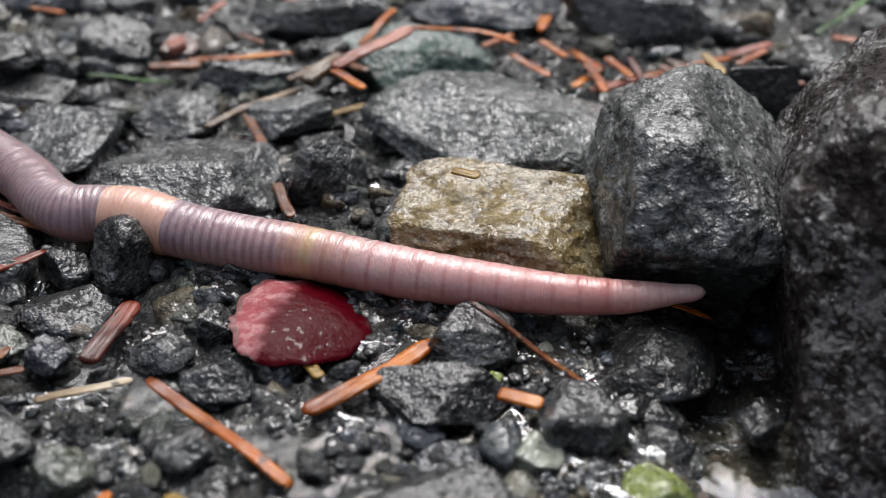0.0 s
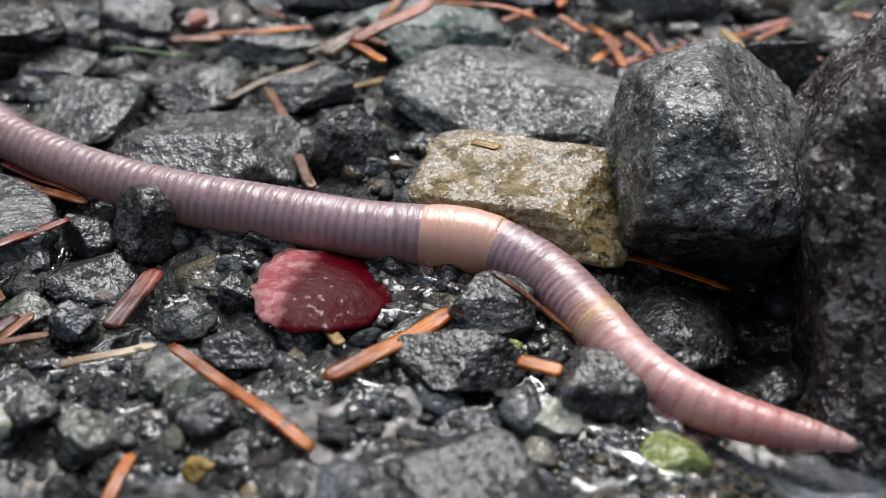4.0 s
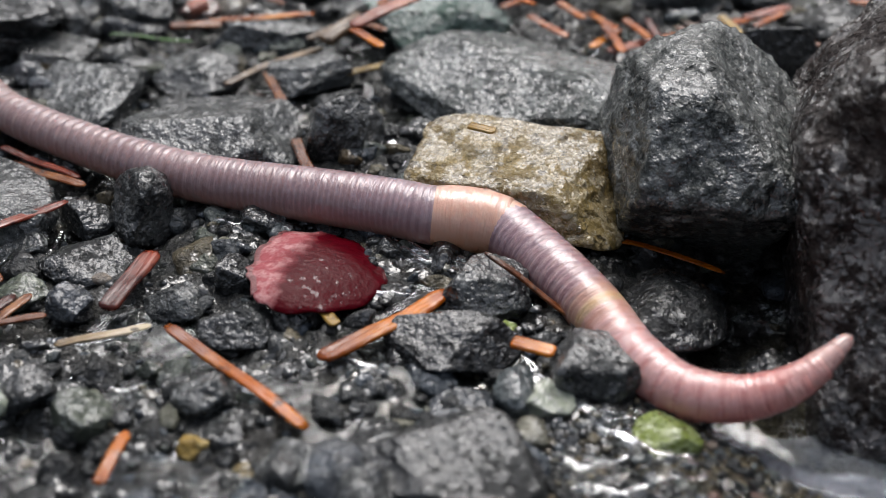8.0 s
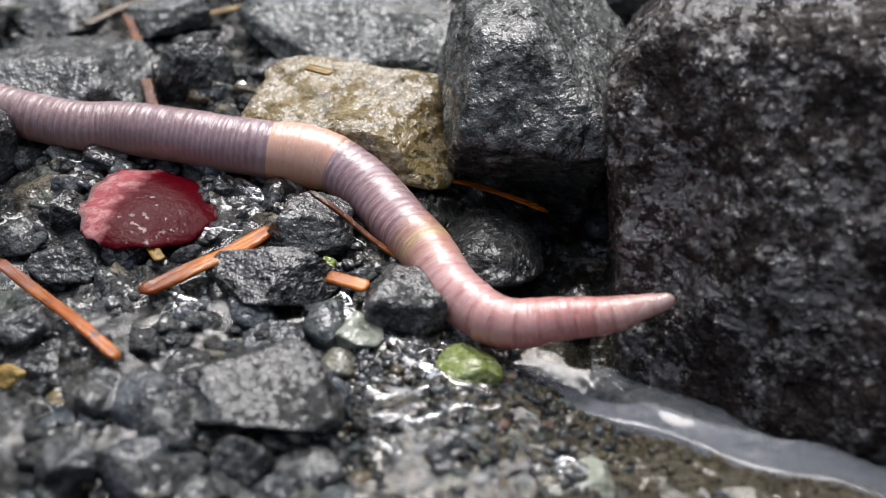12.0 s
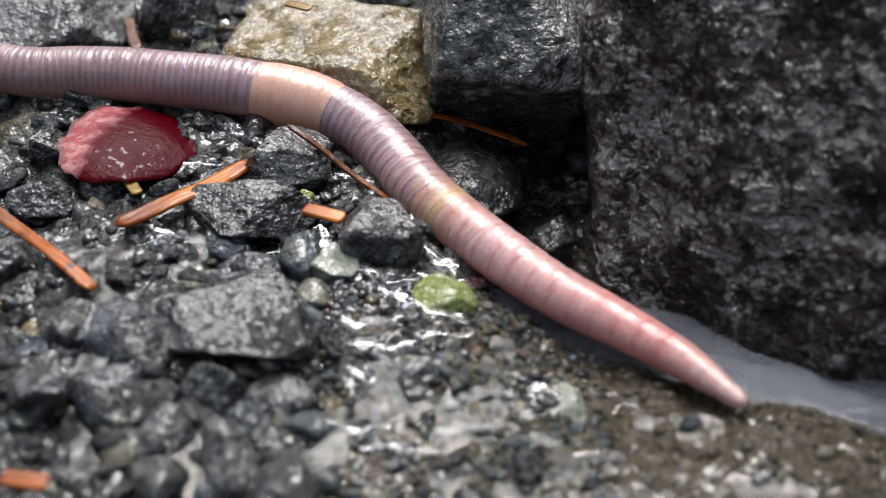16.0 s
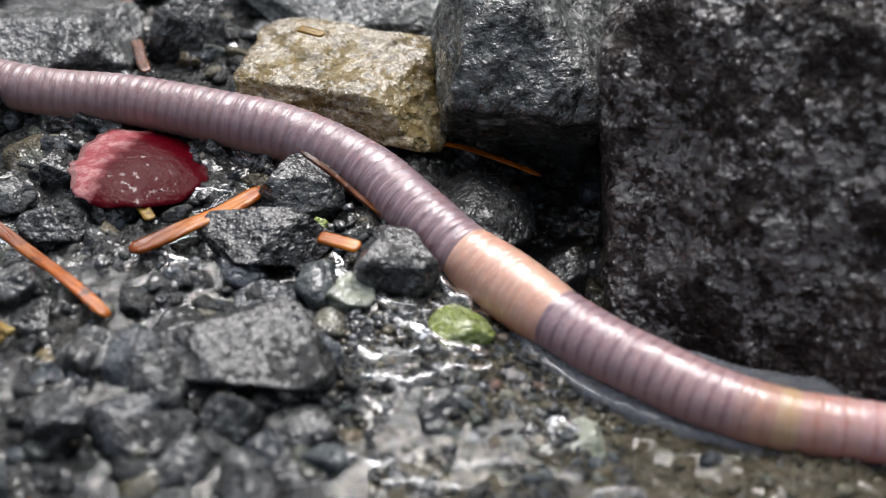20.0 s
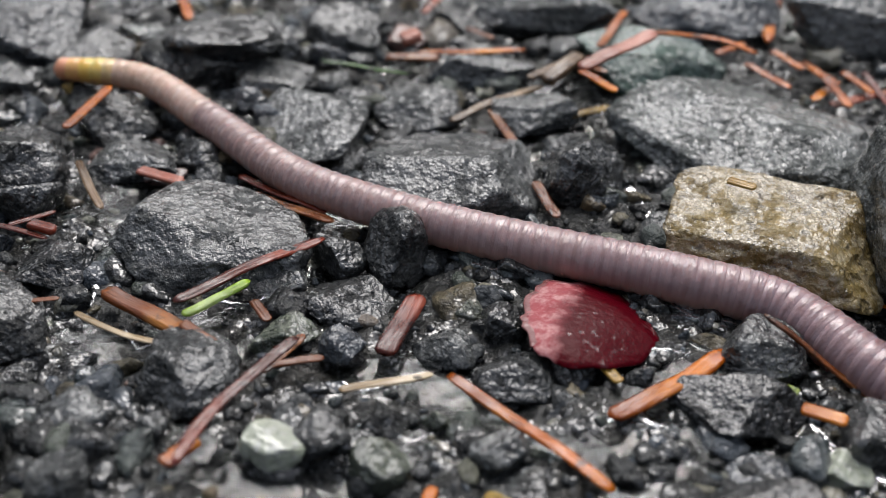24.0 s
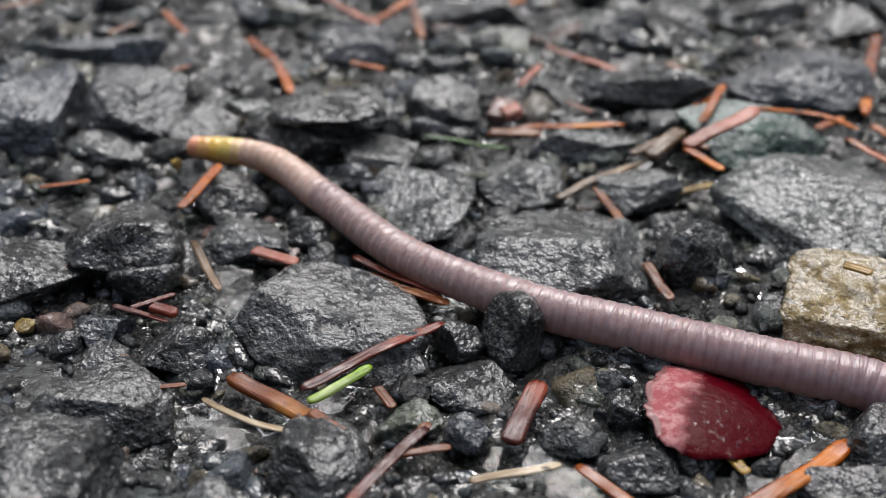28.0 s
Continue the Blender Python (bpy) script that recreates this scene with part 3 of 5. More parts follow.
def bead(*places, width=0.12, rise=0.3):
    """A smear of water held between grains: a low rounded ribbon along places (x, y), in centimetres."""
    p = np.array(places, float)
    u = np.linspace(0, len(p) - 1, 8 * len(p))
    k = np.clip(u.astype(int), 0, len(p) - 2)
    q = p[k] + (u - k)[:, None] * (p[k + 1] - p[k])
    for _ in range(4):
        q[1:-1] = (q[:-2] + 2 * q[1:-1] + q[2:]) / 4
    q[:, 1] += 0.05 * fuzz(np.concatenate([q, np.zeros((len(q), 1))], 1) * 5.0 + 21, 2)
    n, across = len(q), 11
    tan = np.gradient(q, axis=0)
    tan /= np.linalg.norm(tan, axis=1)[:, None]
    side = np.stack([-tan[:, 1], tan[:, 0]], 1)
    at = np.concatenate([q, np.zeros((n, 1))], 1)
    swell = np.sqrt(np.clip(1 - (2 * np.arange(n) / (n - 1) - 1) ** 4, 0.02, 1)) * (1 + 0.6 * fuzz(at * 6.0 + 3, 2))
    level = np.convolve(np.pad(ground_height(q[:, 0], q[:, 1]), 4, "edge"), np.ones(9) / 9, "valid") + 0.035
    verts = []
    for i in range(n):
        for s in np.linspace(-1, 1, across):
            w = width / 2 * swell[i] * (1 + 0.25 * math.sin(5 * s + 3 * i / n))
            x, y = q[i] + side[i] * w * s
            verts.append((x, y, level[i] + rise * w * (1 - s * s) - 0.03 * (abs(s) > 0.99)))
    i = np.arange(n * across).reshape(n, across)
    quads = np.stack([i[:-1, :-1], i[1:, :-1], i[1:, 1:], i[:-1, 1:]], -1).reshape(-1, 4)
    ob = part("water_bead", to_mesh("water_bead", np.array(verts) * CM, quads[:, ::-1]), GLINT)
    ob.visible_shadow = False
    return tagged(ob, "smear of rain water shining between the grit", "water", kind="structure")


def build_gravel(name, count, seed, x0, x1, y0, y1, small, large, level, keep, label, material=GRAVEL):
    """Chippings too many to count, half sunk in the asphalt."""
    rs = np.random.RandomState(seed)
    shapes = [rock_verts(200 + k, level, 12, 34.0, 0.08) for k in range(14)]
    vs, fs, base = [], [], 0
    for _ in range(count):
        x, y = rs.uniform(x0, x1), rs.uniform(y0, y1)
        size = small * (large / small) ** (rs.rand() ** 1.7)
        v, f = shapes[rs.randint(14)]
        spin, thick = rs.uniform(0, 6.28), rs.uniform(0.5, 0.85)
        stretch = rs.uniform(0.75, 1.3)
        if rs.rand() > keep(x, y) or (size > 0.14 and covered(x, y, size * 0.5)):
            continue
        c, s = math.cos(spin), math.sin(spin)
        m = v * np.array([size * stretch, size / stretch, size * thick]) / 2
        m = m @ np.array([[c, -s, 0], [s, c, 0], [0, 0, 1]]).T
        z = ground_height(np.array([x]), np.array([y]))[0] + size * 0.04
        if size > 0.47 and -9.6 < x < 3 and -2.6 < y < 7:
            ob = part("chipping", to_mesh("chipping", m * CM, f), STONE["dark" if spin < 3.4 else "grey" if spin < 5.4 else "blue"])
            ob.matrix_world = pose(x * CM, y * CM, z * CM)
            tagged(ob, "wet angular %s chipping embedded in asphalt" % ("dark" if spin < 3.4 else "grey" if spin < 5.4 else "blue-grey"), "stone", "coarse chippings in the asphalt")
            continue
        vs.append((m + (x, y, z)) * CM)
        fs.append(f + base)
        base += len(v)
    me = to_mesh(name, np.concatenate(vs), np.concatenate(fs))
    return tagged(part(name, me, material), label, "gravel", kind="stuff")


def gravel_share(x, y):
    """Few chippings on the smooth shelf by the water, many elsewhere."""
    return 0.03 if (x > -0.9 and y < 0.5 - 0.3 * (x + 1)) or (x > 0.3 and y < 1.5) else 1.0


# ---------------------------------------------------------------- large stones
stone(3.6, 1.6, -0.2, 6.8, 6.8, 6.8, 0, "black", 71, "large black pitted rock standing in the water", "rock", planes=1, level=7, rough=0.045, sharp=24, fit=False, pit=0.009,
      cuts=((-0.423, -0.756, 0.5, 0.682), (-0.95, 0.1, -0.1, 0.686), (-0.15, 0.1, 1, 0.775), (0.3, 1, 0.1, 0.75), (-0.724, 0.365, 0.586, 0.841)))
stone(0.64, 2.85, 0.45, 1.95, 2.7, 2.25, 0, "pale", 11, "upright wet grey stone with a rounded top", level=6, planes=1, sharp=26, rough=0.06, pit=0.012,
      cuts=((0.64, -0.1, 0.77, 0.5), (-0.97, -0.05, 0.25, 0.8), (-0.12, 0.1, 1, 0.8), (-0.1, -0.8, -0.6, 0.56), (0, -0.85, 0.5, 0.72), (1, 0, 0.05, 0.82), (-1, 0, -0.1, 0.83)))

stone(1.85, 5.32, 0.20, 1.12, 0.34, 0.90, 0, "dark", 307, "dark rounded stone behind the upright grey one")
stone(-1.02, 2.84, 0.16, 2.20, 1.61, 0.78, -14, "brown", 23, "yellow-brown blocky stone with pale mottling", box=1.0, planes=5, level=6)
stone(-1.13, 4.74, 0.16, 2.85, 2.01, 0.75, 0, "pale", 31, "broad flat grey stone lying on wet asphalt", level=6)
stone(-4.64, 2.42, 0.18, 0.60, 0.74, 0.74, 0, "dark", 328, "small black rounded stone standing beside the worm", planes=3, sharp=12, rough=0.06)
stone(-5.17, 2.45, 0.05, 0.55, 0.52, 0.37, 0, "dark", 335, "small dark stone lying on wet asphalt")
stone(0.06, 1.22, -0.2, 1.18, 1.25, 0.68, 0, "dark", 342, "wet dark stone half in the puddle", planes=6, level=6)
stone(-1.47, 1.20, 0.07, 0.82, 0.77, 0.60, 0, "grey", 349, "small pointed grey stone lying on wet asphalt")
stone(-4.16, 3.85, 0.14, 1.79, 1.69, 0.70, 0, "grey", 356, "wet grey stone with glistening faces", level=6)
stone(-5.64, 4.67, 0.10, 1.16, 1.55, 0.55, 0, "grey", 363)
stone(-7.08, 6.11, 0.12, 1.35, 1.48, 0.60, 0, "dark", 370, "dark angular stone behind the tail")
stone(-6.33, 2.50, 0.12, 1.86, 1.50, 0.72, 0, "grey", 377, "broad wedge-shaped grey stone with a sloping top", level=6, planes=3, sharp=40, cuts=((-0.45, -0.75, 0.5, 0.5), (0.3, 0.15, 1, 0.5), (0.1, -0.9, 0.25, 0.6), (-0.9, 0.3, 0.2, 0.7)))
stone(-8.53, 3.77, 0.16, 1.23, 1.54, 0.75, 0, "dark", 384, "dark angular stone lying on wet asphalt")
stone(-7.38, 4.04, 0.04, 0.95, 0.80, 0.34, 0, "grey", 391)
stone(-7.69, 4.68, 0.07, 0.93, 0.88, 0.42, 0, "dark", 398)
stone(-6.71, 4.11, 0.04, 0.52, 0.50, 0.34, 0, "dark", 405)
stone(-10.37, 6.23, 0.14, 1.25, 1.62, 0.70, 0, "blue", 412, "square blue-grey stone block at the back", box=1.0)
stone(-9.18, 6.52, 0.13, 1.39, 1.48, 0.65, 0, "blue", 419, "blocky blue-grey stone beside another block", box=1.0)
stone(-9.19, 5.71, 0.05, 1.02, 0.87, 0.37, 0, "grey", 426)
stone(-9.46, 3.05, 0.09, 1.37, 1.18, 0.49, 0, "grey", 433)
stone(-8.24, 3.12, 0.10, 0.71, 0.68, 0.54, 0, "dark", 440)
stone(-7.71, 2.08, 0.06, 0.69, 0.66, 0.38, 0, "dark", 447)
stone(-8.16, 1.25, 0.08, 1.30, 1.08, 0.47, 0, "dark", 454)
stone(-8.48, 2.36, 0.02, 0.56, 0.53, 0.24, 0, "blue", 461)
stone(-8.48, 0.18, 0.12, 1.39, 1.32, 0.62, 0, "dark", 468)
stone(-6.25, 0.61, 0.09, 0.87, 1.02, 0.50, 0, "dark", 475, planes=7)
stone(-2.83, 3.82, 0.19, 0.81, 0.76, 0.86, 0, "dark", 482, "small dark stone between two larger stones")
stone(-1.11, 7.88, 0.14, 1.89, 1.28, 0.68, 0, "blue", 489, "smooth dark blue-grey stone lying on wet asphalt")
stone(-1.94, 6.35, 0.13, 1.77, 1.23, 0.64, 0, "teal", 496, "green-grey stone under a pink stalk")
stone(-5.51, 6.97, 0.11, 0.90, 0.86, 0.58, 0, "dark", 503)
stone(-4.76, 8.74, 0.05, 1.02, 0.97, 0.38, 0, "olive", 510)
stone(-5.52, 8.12, 0.06, 0.71, 0.68, 0.39, 0, "grey", 517)
stone(-5.02, 1.74, 0.03, 0.86, 0.72, 0.31, 0, "dark", 524)
stone(-5.02, 1.06, 0.06, 0.43, 0.41, 0.41, 0, "blue", 538)
stone(-5.71, 2.02, 0.05, 0.62, 0.59, 0.37, 0, "grey", 545)
stone(-6.63, 8.49, 0.08, 0.94, 0.89, 0.48, 0, "blue", 552)
stone(-7.83, 7.66, 0.05, 1.01, 0.92, 0.37, 0, "dark", 559)
stone(-9.76, 7.86, 0.10, 1.56, 0.47, 0.56, 0, "blue", 566)
stone(-6.17, 5.64, 0.07, 0.88, 0.84, 0.44, 0, "grey", 573)
stone(-4.57, 5.29, 0.05, 0.96, 0.77, 0.35, 0, "grey", 580)
stone(-3.88, 6.11, 0.08, 1.29, 0.39, 0.46, 0, "grey", 587)
stone(-3.30, 5.19, 0.09, 0.98, 0.93, 0.50, 0, "grey", 594)
stone(-2.65, 7.67, 0.06, 1.11, 0.72, 0.40, 0, "grey", 601)
stone(-5.14, 9.61, 0.10, 1.52, 0.46, 0.55, 0, "grey", 608)
stone(-3.78, 9.33, 0.07, 1.20, 0.83, 0.43, 0, "grey", 615)
stone(-2.62, 9.67, 0.06, 1.06, 0.96, 0.38, 0, "dark", 622)
stone(-1.33, 10.03, 0.08, 1.31, 0.39, 0.47, 0, "grey", 629)
stone(-7.53, 9.25, 0.08, 1.35, 0.41, 0.49, 0, "olive", 636)
stone(-0.23, 9.76, 0.09, 0.99, 0.94, 0.51, 0, "dark", 643)
stone(-3.97, 7.49, 0.05, 0.97, 0.60, 0.35, 0, "grey", 650)
stone(-4.76, 7.00, 0.03, 0.47, 0.45, 0.30, 0, "pink", 657)
stone(-3.57, 0.82, 0.05, 0.69, 0.65, 0.35, 0, "dark", 664)
stone(-3.06, 0.85, 0.07, 0.42, 0.40, 0.42, 0, "dark", 671)
stone(-4.16, 1.19, 0.03, 0.55, 0.53, 0.29, 0, "grey", 685)
stone(-3.81, 2.22, -0.02, 0.29, 0.26, 0.10, 0, "ochre", 699, "small ochre pebble lying on wet asphalt")
stone(-4.19, 0.26, 0.01, 0.25, 0.24, 0.22, 0, "olive", 713)
stone(-1.71, 0.53, 0.07, 1.21, 0.80, 0.44, 0, "dark", 720, "lumpy dark stone lying on wet asphalt")
stone(-3.65, 1.48, 0.06, 0.40, 0.38, 0.41, 0, "dark", 727)
stone(-2.31, 1.86, 0.04, 0.31, 0.29, 0.31, 0, "dark", 734)
stone(-4.61, -0.33, 0.04, 0.48, 0.46, 0.34, 0, "olive", 741)
stone(-3.70, -0.66, 0.00, 0.26, 0.25, 0.19, 0, "ochre", 755)
stone(-3.70, -0.19, 0.07, 0.49, 0.46, 0.43, 0, "grey", 762)
stone(-0.58, 0.24, -0.00, 0.72, 0.68, 0.54, 0, "dark", 769, "small black block of stone in the puddle", box=1.0)
stone(-1.00, -0.08, 0.00, 0.49, 0.47, 0.23, 0, "cream", 776, "small pale greenish pebble lying on wet asphalt")
stone(-0.05, -0.33, -0.23, 0.59, 0.56, 0.38, 0, "green", 783, "lime-green rough pebble by the water")
stone(-1.88, -0.88, -0.02, 1.7, 1.12, 0.58, 0, "dark", 790, "flat dark grey stone with an undercut edge", level=6, planes=5, sharp=40, cuts=((0.05, -0.15, 1, 0.5), (-0.15, -0.9, -0.5, 0.55), (0.95, -0.2, -0.15, 0.7), (-0.7, -0.3, 0.65, 0.62), (-0.5, 0.6, 0.6, 0.65)))
stone(-2.37, -1.70, -0.03, 0.77, 0.73, 0.43, 0, "dark", 797)
stone(-1.77, -1.66, -0.00, 0.50, 0.48, 0.53, 0, "grey", 804)
stone(-1.65, -0.21, -0.04, 0.57, 0.51, 0.20, 0, "blue", 811)
stone(-0.88, -0.29, -0.22, 0.40, 0.38, 0.30, 0, "dark", 818)
stone(0.78, -1.51, -0.28, 0.54, 0.52, 0.31, 0, "cream", 825, "pale smooth pebble lying on wet asphalt")
stone(-0.17, -1.48, -0.16, 0.47, 0.45, 0.49, 0, "dark", 832)
stone(1.04, -2.21, -0.26, 0.39, 0.25, 0.14, 0, "cream", 839)
stone(-3.23, -0.94, -0.02, 0.33, 0.23, 0.12, 0, "brown", 846)
stone(-1.30, 0.72, 0.01, 0.22, 0.21, 0.23, 0, "green", 853)
stone(0.89, 0.49, -0.28, 0.37, 0.51, 0.44, 0, "dark", 860)
stone(-3.60, -0.44, 0.00, 0.55, 0.52, 0.20, 0, "dark", 867)
stone(-2.89, -0.95, 0.03, 0.62, 0.59, 0.28, 0, "grey", 874)
stone(-3.02, -1.72, 0.09, 0.50, 0.47, 0.52, 0, "dark", 881)
stone(-0.52, -0.13, -0.30, 0.26, 0.25, 0.19, 0, "teal", 888)
stone(-0.52, -0.83, -0.32, 0.27, 0.25, 0.10, 0, "dark", 895)
stone(0.70, 7.33, 0.23, 1.96, 0.59, 1.00, 0, "grey", 909)
stone(2.75, 6.25, 0.11, 1.36, 1.29, 0.57, 0, "grey", 937)
stone(-3.14, 7.49, 0.13, 1.85, 0.55, 0.66, 0, "grey", 944)
stone(-6.30, 6.52, 0.11, 0.91, 0.87, 0.59, 0, "grey", 951)
stone(-5.44, -0.23, 0.1, 0.52, 0.46, 0.34, 0, "cream", 958, "pale olive rounded pebble on grit", planes=6, sharp=20)
stone(-5.59, 1.78, 0.00, 0.29, 0.28, 0.19, 0, "pink", 965, "small round pink-brown pebble lying on wet asphalt")
stone(-9.22, 2.40, -0.01, 0.23, 0.22, 0.14, 0, "ochre", 972)
stone(-7.02, 3.77, -0.00, 0.40, 0.38, 0.18, 0, "pink", 979, "flat reddish pebble chip on grit")
stone(-8.38, 5.31, 0.1, 0.13, 0.13, 0.13, 0, "ochre", 985, "tiny orange bead-like grain on grit")
stone(-7.71, 6.08, 0.45, 0.55, 0.4, 0.16, 0, "pale", 991, "thin pale grey stone flake on dark stones")
stone(-8.28, 6.09, 0.12, 1.0, 0.9, 0.4, 0, "dark", 997, "dark flat stone lying behind the tail")
stone(-6.78, 5.97, 0.35, 1.35, 0.8, 0.55, 0, "dark", 1003, "dark wet stone slab overhanging the tail", planes=5, level=6, cuts=((0.1, -0.9, -0.4, 0.6), (0, -0.1, 1, 0.6)))
stone(-5.52, 1.22, 0.05, 0.62, 0.5, 0.3, 0, "olive", 1009, "pale greenish flat stone on grit")

# ---------------------------------------------------------------- needles and litter
needle(-5.70, 6.19, 0.12, -4.69, 5.97, 0.12, 0.06, "grass", label="thin green moss strand between stones")
needle(-8.08, 8.50, 0.16, -7.34, 7.00, 0.16, 0.13, "orange", bend=-0.08)
needle(-9.03, 7.28, 0.16, -8.64, 7.63, 0.16, 0.10, "brown")
needle(-9.69, 4.59, 0.16, -9.19, 4.78, 0.16, 0.06, "orange")
needle(-8.03, 3.91, 0.42, -7.81, 4.96, 0.34, 0.12, "orange", label="brown-orange needle leaning on a stone beside the tail")
needle(-7.89, 3.73, 0.16, -7.46, 2.87, 0.16, 0.09, "grey")
needle(-6.46, 1.22, 0.36, -5.29, 2.35, 0.30, 0.12, "red", bend=-0.04, label="long dark red conifer needle on wet gravel")
needle(-6.41, 1.29, 0.16, -5.92, 1.85, 0.16, 0.11, "green", bend=0.02, label="fresh light green needle tip on grit")
needle(-7.14, 1.60, 0.16, -5.94, 0.81, 0.16, 0.19, "rotten", bend=0.03, flat=0.6, blunt=0.2, label="rotting orange-brown needle with black spots")
needle(-7.33, 1.27, 0.16, -6.52, 0.89, 0.16, 0.07, "pale", bend=0.05)
needle(-5.36, 0.77, 0.38, -6.09, -0.77, 0.38, 0.11, "red", bend=0.10, label="dark red curved needle among dark stones")
needle(-4.66, 0.89, 0.16, -4.41, 1.73, 0.16, 0.20, "red", label="broad wet brown needle stump on grit", blunt=0.2)
needle(-4.10, 0.65, 0.16, -2.84, -0.59, 0.16, 0.12, "orange", label="straight bright orange conifer needle on grit", blunt=0.2)
needle(-2.82, 0.25, 0.16, -1.80, 1.15, 0.16, 0.18, "orange", bend=0.07, label="glossy orange conifer needle on gravel")
needle(-3.33, 3.73, 0.16, -3.13, 3.09, 0.16, 0.12, "brown")
needle(-4.97, 6.23, 0.16, -3.37, 6.59, 0.16, 0.10, "orange", bend=-0.09)
needle(-4.20, 4.89, 0.16, -3.20, 5.74, 0.16, 0.11, "grey", bend=-0.05)
needle(-2.96, 5.10, 0.16, -2.46, 5.35, 0.16, 0.11, "yellow")
needle(-2.84, 5.34, 0.62, -1.99, 6.03, 0.75, 0.19, "pink", label="thick pink stalk resting on stones")
needle(-2.84, 5.33, 0.60, -2.48, 4.88, 0.60, 0.12, "orange")
needle(-2.01, 6.05, 0.72, -0.81, 6.14, 0.50, 0.10, "orange", bend=-0.16)
needle(-2.59, 6.10, 0.50, -2.20, 7.11, 0.50, 0.10, "orange")
needle(-0.88, 6.27, 0.30, -0.48, 5.71, 0.30, 0.11, "orange")
needle(-4.26, 8.62, 0.16, -3.32, 7.95, 0.16, 0.11, "pink")
needle(-4.60, 7.48, 0.16, -4.34, 8.08, 0.16, 0.10, "pink")
needle(-6.55, 9.07, 0.16, -6.02, 10.04, 0.16, 0.14, "orange")
needle(-7.31, 9.84, 0.16, -6.44, 9.01, 0.16, 0.12, "pink")
needle(-6.72, 7.91, 0.16, -6.27, 7.76, 0.16, 0.08, "orange")
needle(-6.09, 9.98, 0.16, -5.86, 8.69, 0.16, 0.13, "brown")
needle(-11.50, 9.02, 0.16, -10.99, 9.34, 0.16, 0.12, "brown")
needle(-3.15, 5.91, 0.16, -2.65, 6.53, 0.16, 0.13, "brown")
needle(-6.09, 3.25, 0.16, -5.26, 2.85, 0.16, 0.12, "brown")
needle(0.11, 9.47, 0.16, -0.50, 7.11, 0.16, 0.14, "orange")
needle(-7.26, 3.61, 0.16, -6.78, 3.41, 0.16, 0.15, "pink", label="reddish bark chip on wet grit")
needle(-8.42, 2.56, 0.16, -7.84, 2.34, 0.16, 0.07, "red")
needle(-8.25, 2.53, 0.16, -7.87, 2.79, 0.16, 0.07, "red")
needle(-0.64, 2.08, 0.06, 0.72, 1.79, -0.13, 0.07, "orange", bend=-0.22, label="thin curved orange needle over a wet stone", lift=-0.05)
needle(-4.99, 0.40, 0.16, -4.24, 0.66, 0.16, 0.09, "pale", label="bleached broken needle on wet grit")
needle(-4.30, -1.22, 0.16, -4.20, -0.65, 0.16, 0.11, "orange")
needle(-5.64, 0.58, 0.16, -5.35, 1.10, 0.16, 0.10, "brown")
needle(-1.46, 1.35, 0.42, -0.46, 0.81, -0.10, 0.06, "brown", label="thin brown stem leaning on a stone", flat=0.8)
needle(-1.45, 1.71, 0.10, -1.21, 1.44, 0.10, 0.07, "red")
needle(-1.25, 0.45, 0.16, -0.90, 0.31, 0.16, 0.16, "orange", label="short orange-brown needle stump", blunt=0.2)
needle(-0.18, 6.56, 0.20, 0.12, 6.06, 0.20, 0.12, "orange")
needle(0.15, 6.12, 0.20, -0.22, 5.64, 0.20, 0.11, "orange")
needle(-0.04, 5.56, 0.20, 0.72, 5.93, 0.20, 0.14, "pink")
needle(0.54, 5.84, 0.20, 1.66, 6.36, 0.20, 0.12, "orange")
needle(1.60, 6.39, 0.20, 2.19, 6.69, 0.20, 0.14, "pink")
needle(0.47, 6.28, 0.25, 0.61, 5.31, 0.25, 0.09, "red")
needle(-0.67, 3.80, 0.16, -0.36, 3.54, 0.16, 0.09, "yellow")
needle(-1.59, 3.02, 0.72, -1.34, 2.90, 0.72, 0.12, "yellow", label="yellow flake on the brown stone")
needle(-3.77, 5.17, 0.16, -3.49, 4.35, 0.16, 0.11, "brown")
needle(2.91, 6.85, 0.20, 3.30, 6.70, 0.20, 0.13, "orange")
needle(-6.25, 3.57, 0.16, -5.34, 2.99, 0.16, 0.09, "red")
needle(-2.53, 7.06, 0.16, -2.23, 7.38, 0.16, 0.15, "orange")
needle(-3.07, -2.62, 0.16, -2.74, -2.68, 0.16, 0.15, "orange")
needle(1.84, -1.45, -0.40, 1.97, -1.62, -0.40, 0.10, "orange")
needle(-2.83, 0.88, 0.16, -2.70, 0.67, 0.16, 0.11, "yellow")
needle(2.77, 7.00, 0.16, 3.74, 8.14, 0.16, 0.10, "grass", label="green grass blade between stones")
needle(-5.61, 0.67, 0.16, -5.15, 0.81, 0.16, 0.09, "brown")
needle(0.20, 6.18, 0.30, 0.43, 5.68, 0.30, 0.11, "orange")
needle(0.64, 5.62, 0.30, 1.24, 5.83, 0.30, 0.11, "pink")
needle(0.78, 5.97, 0.30, 1.00, 5.48, 0.30, 0.11, "brown")
needle(1.02, 5.62, 0.30, 1.59, 5.69, 0.30, 0.11, "orange")
needle(-0.54, 6.62, 0.30, -0.25, 6.18, 0.30, 0.11, "orange")
needle(-0.04, 6.03, 0.30, 0.11, 5.34, 0.30, 0.11, "orange")
needle(1.30, 6.26, 0.30, 1.47, 5.69, 0.30, 0.11, "yellow")
needle(1.64, 5.97, 0.30, 2.03, 6.33, 0.30, 0.11, "orange")
needle(-1.20, 6.47, 0.30, -0.83, 6.77, 0.30, 0.11, "orange")
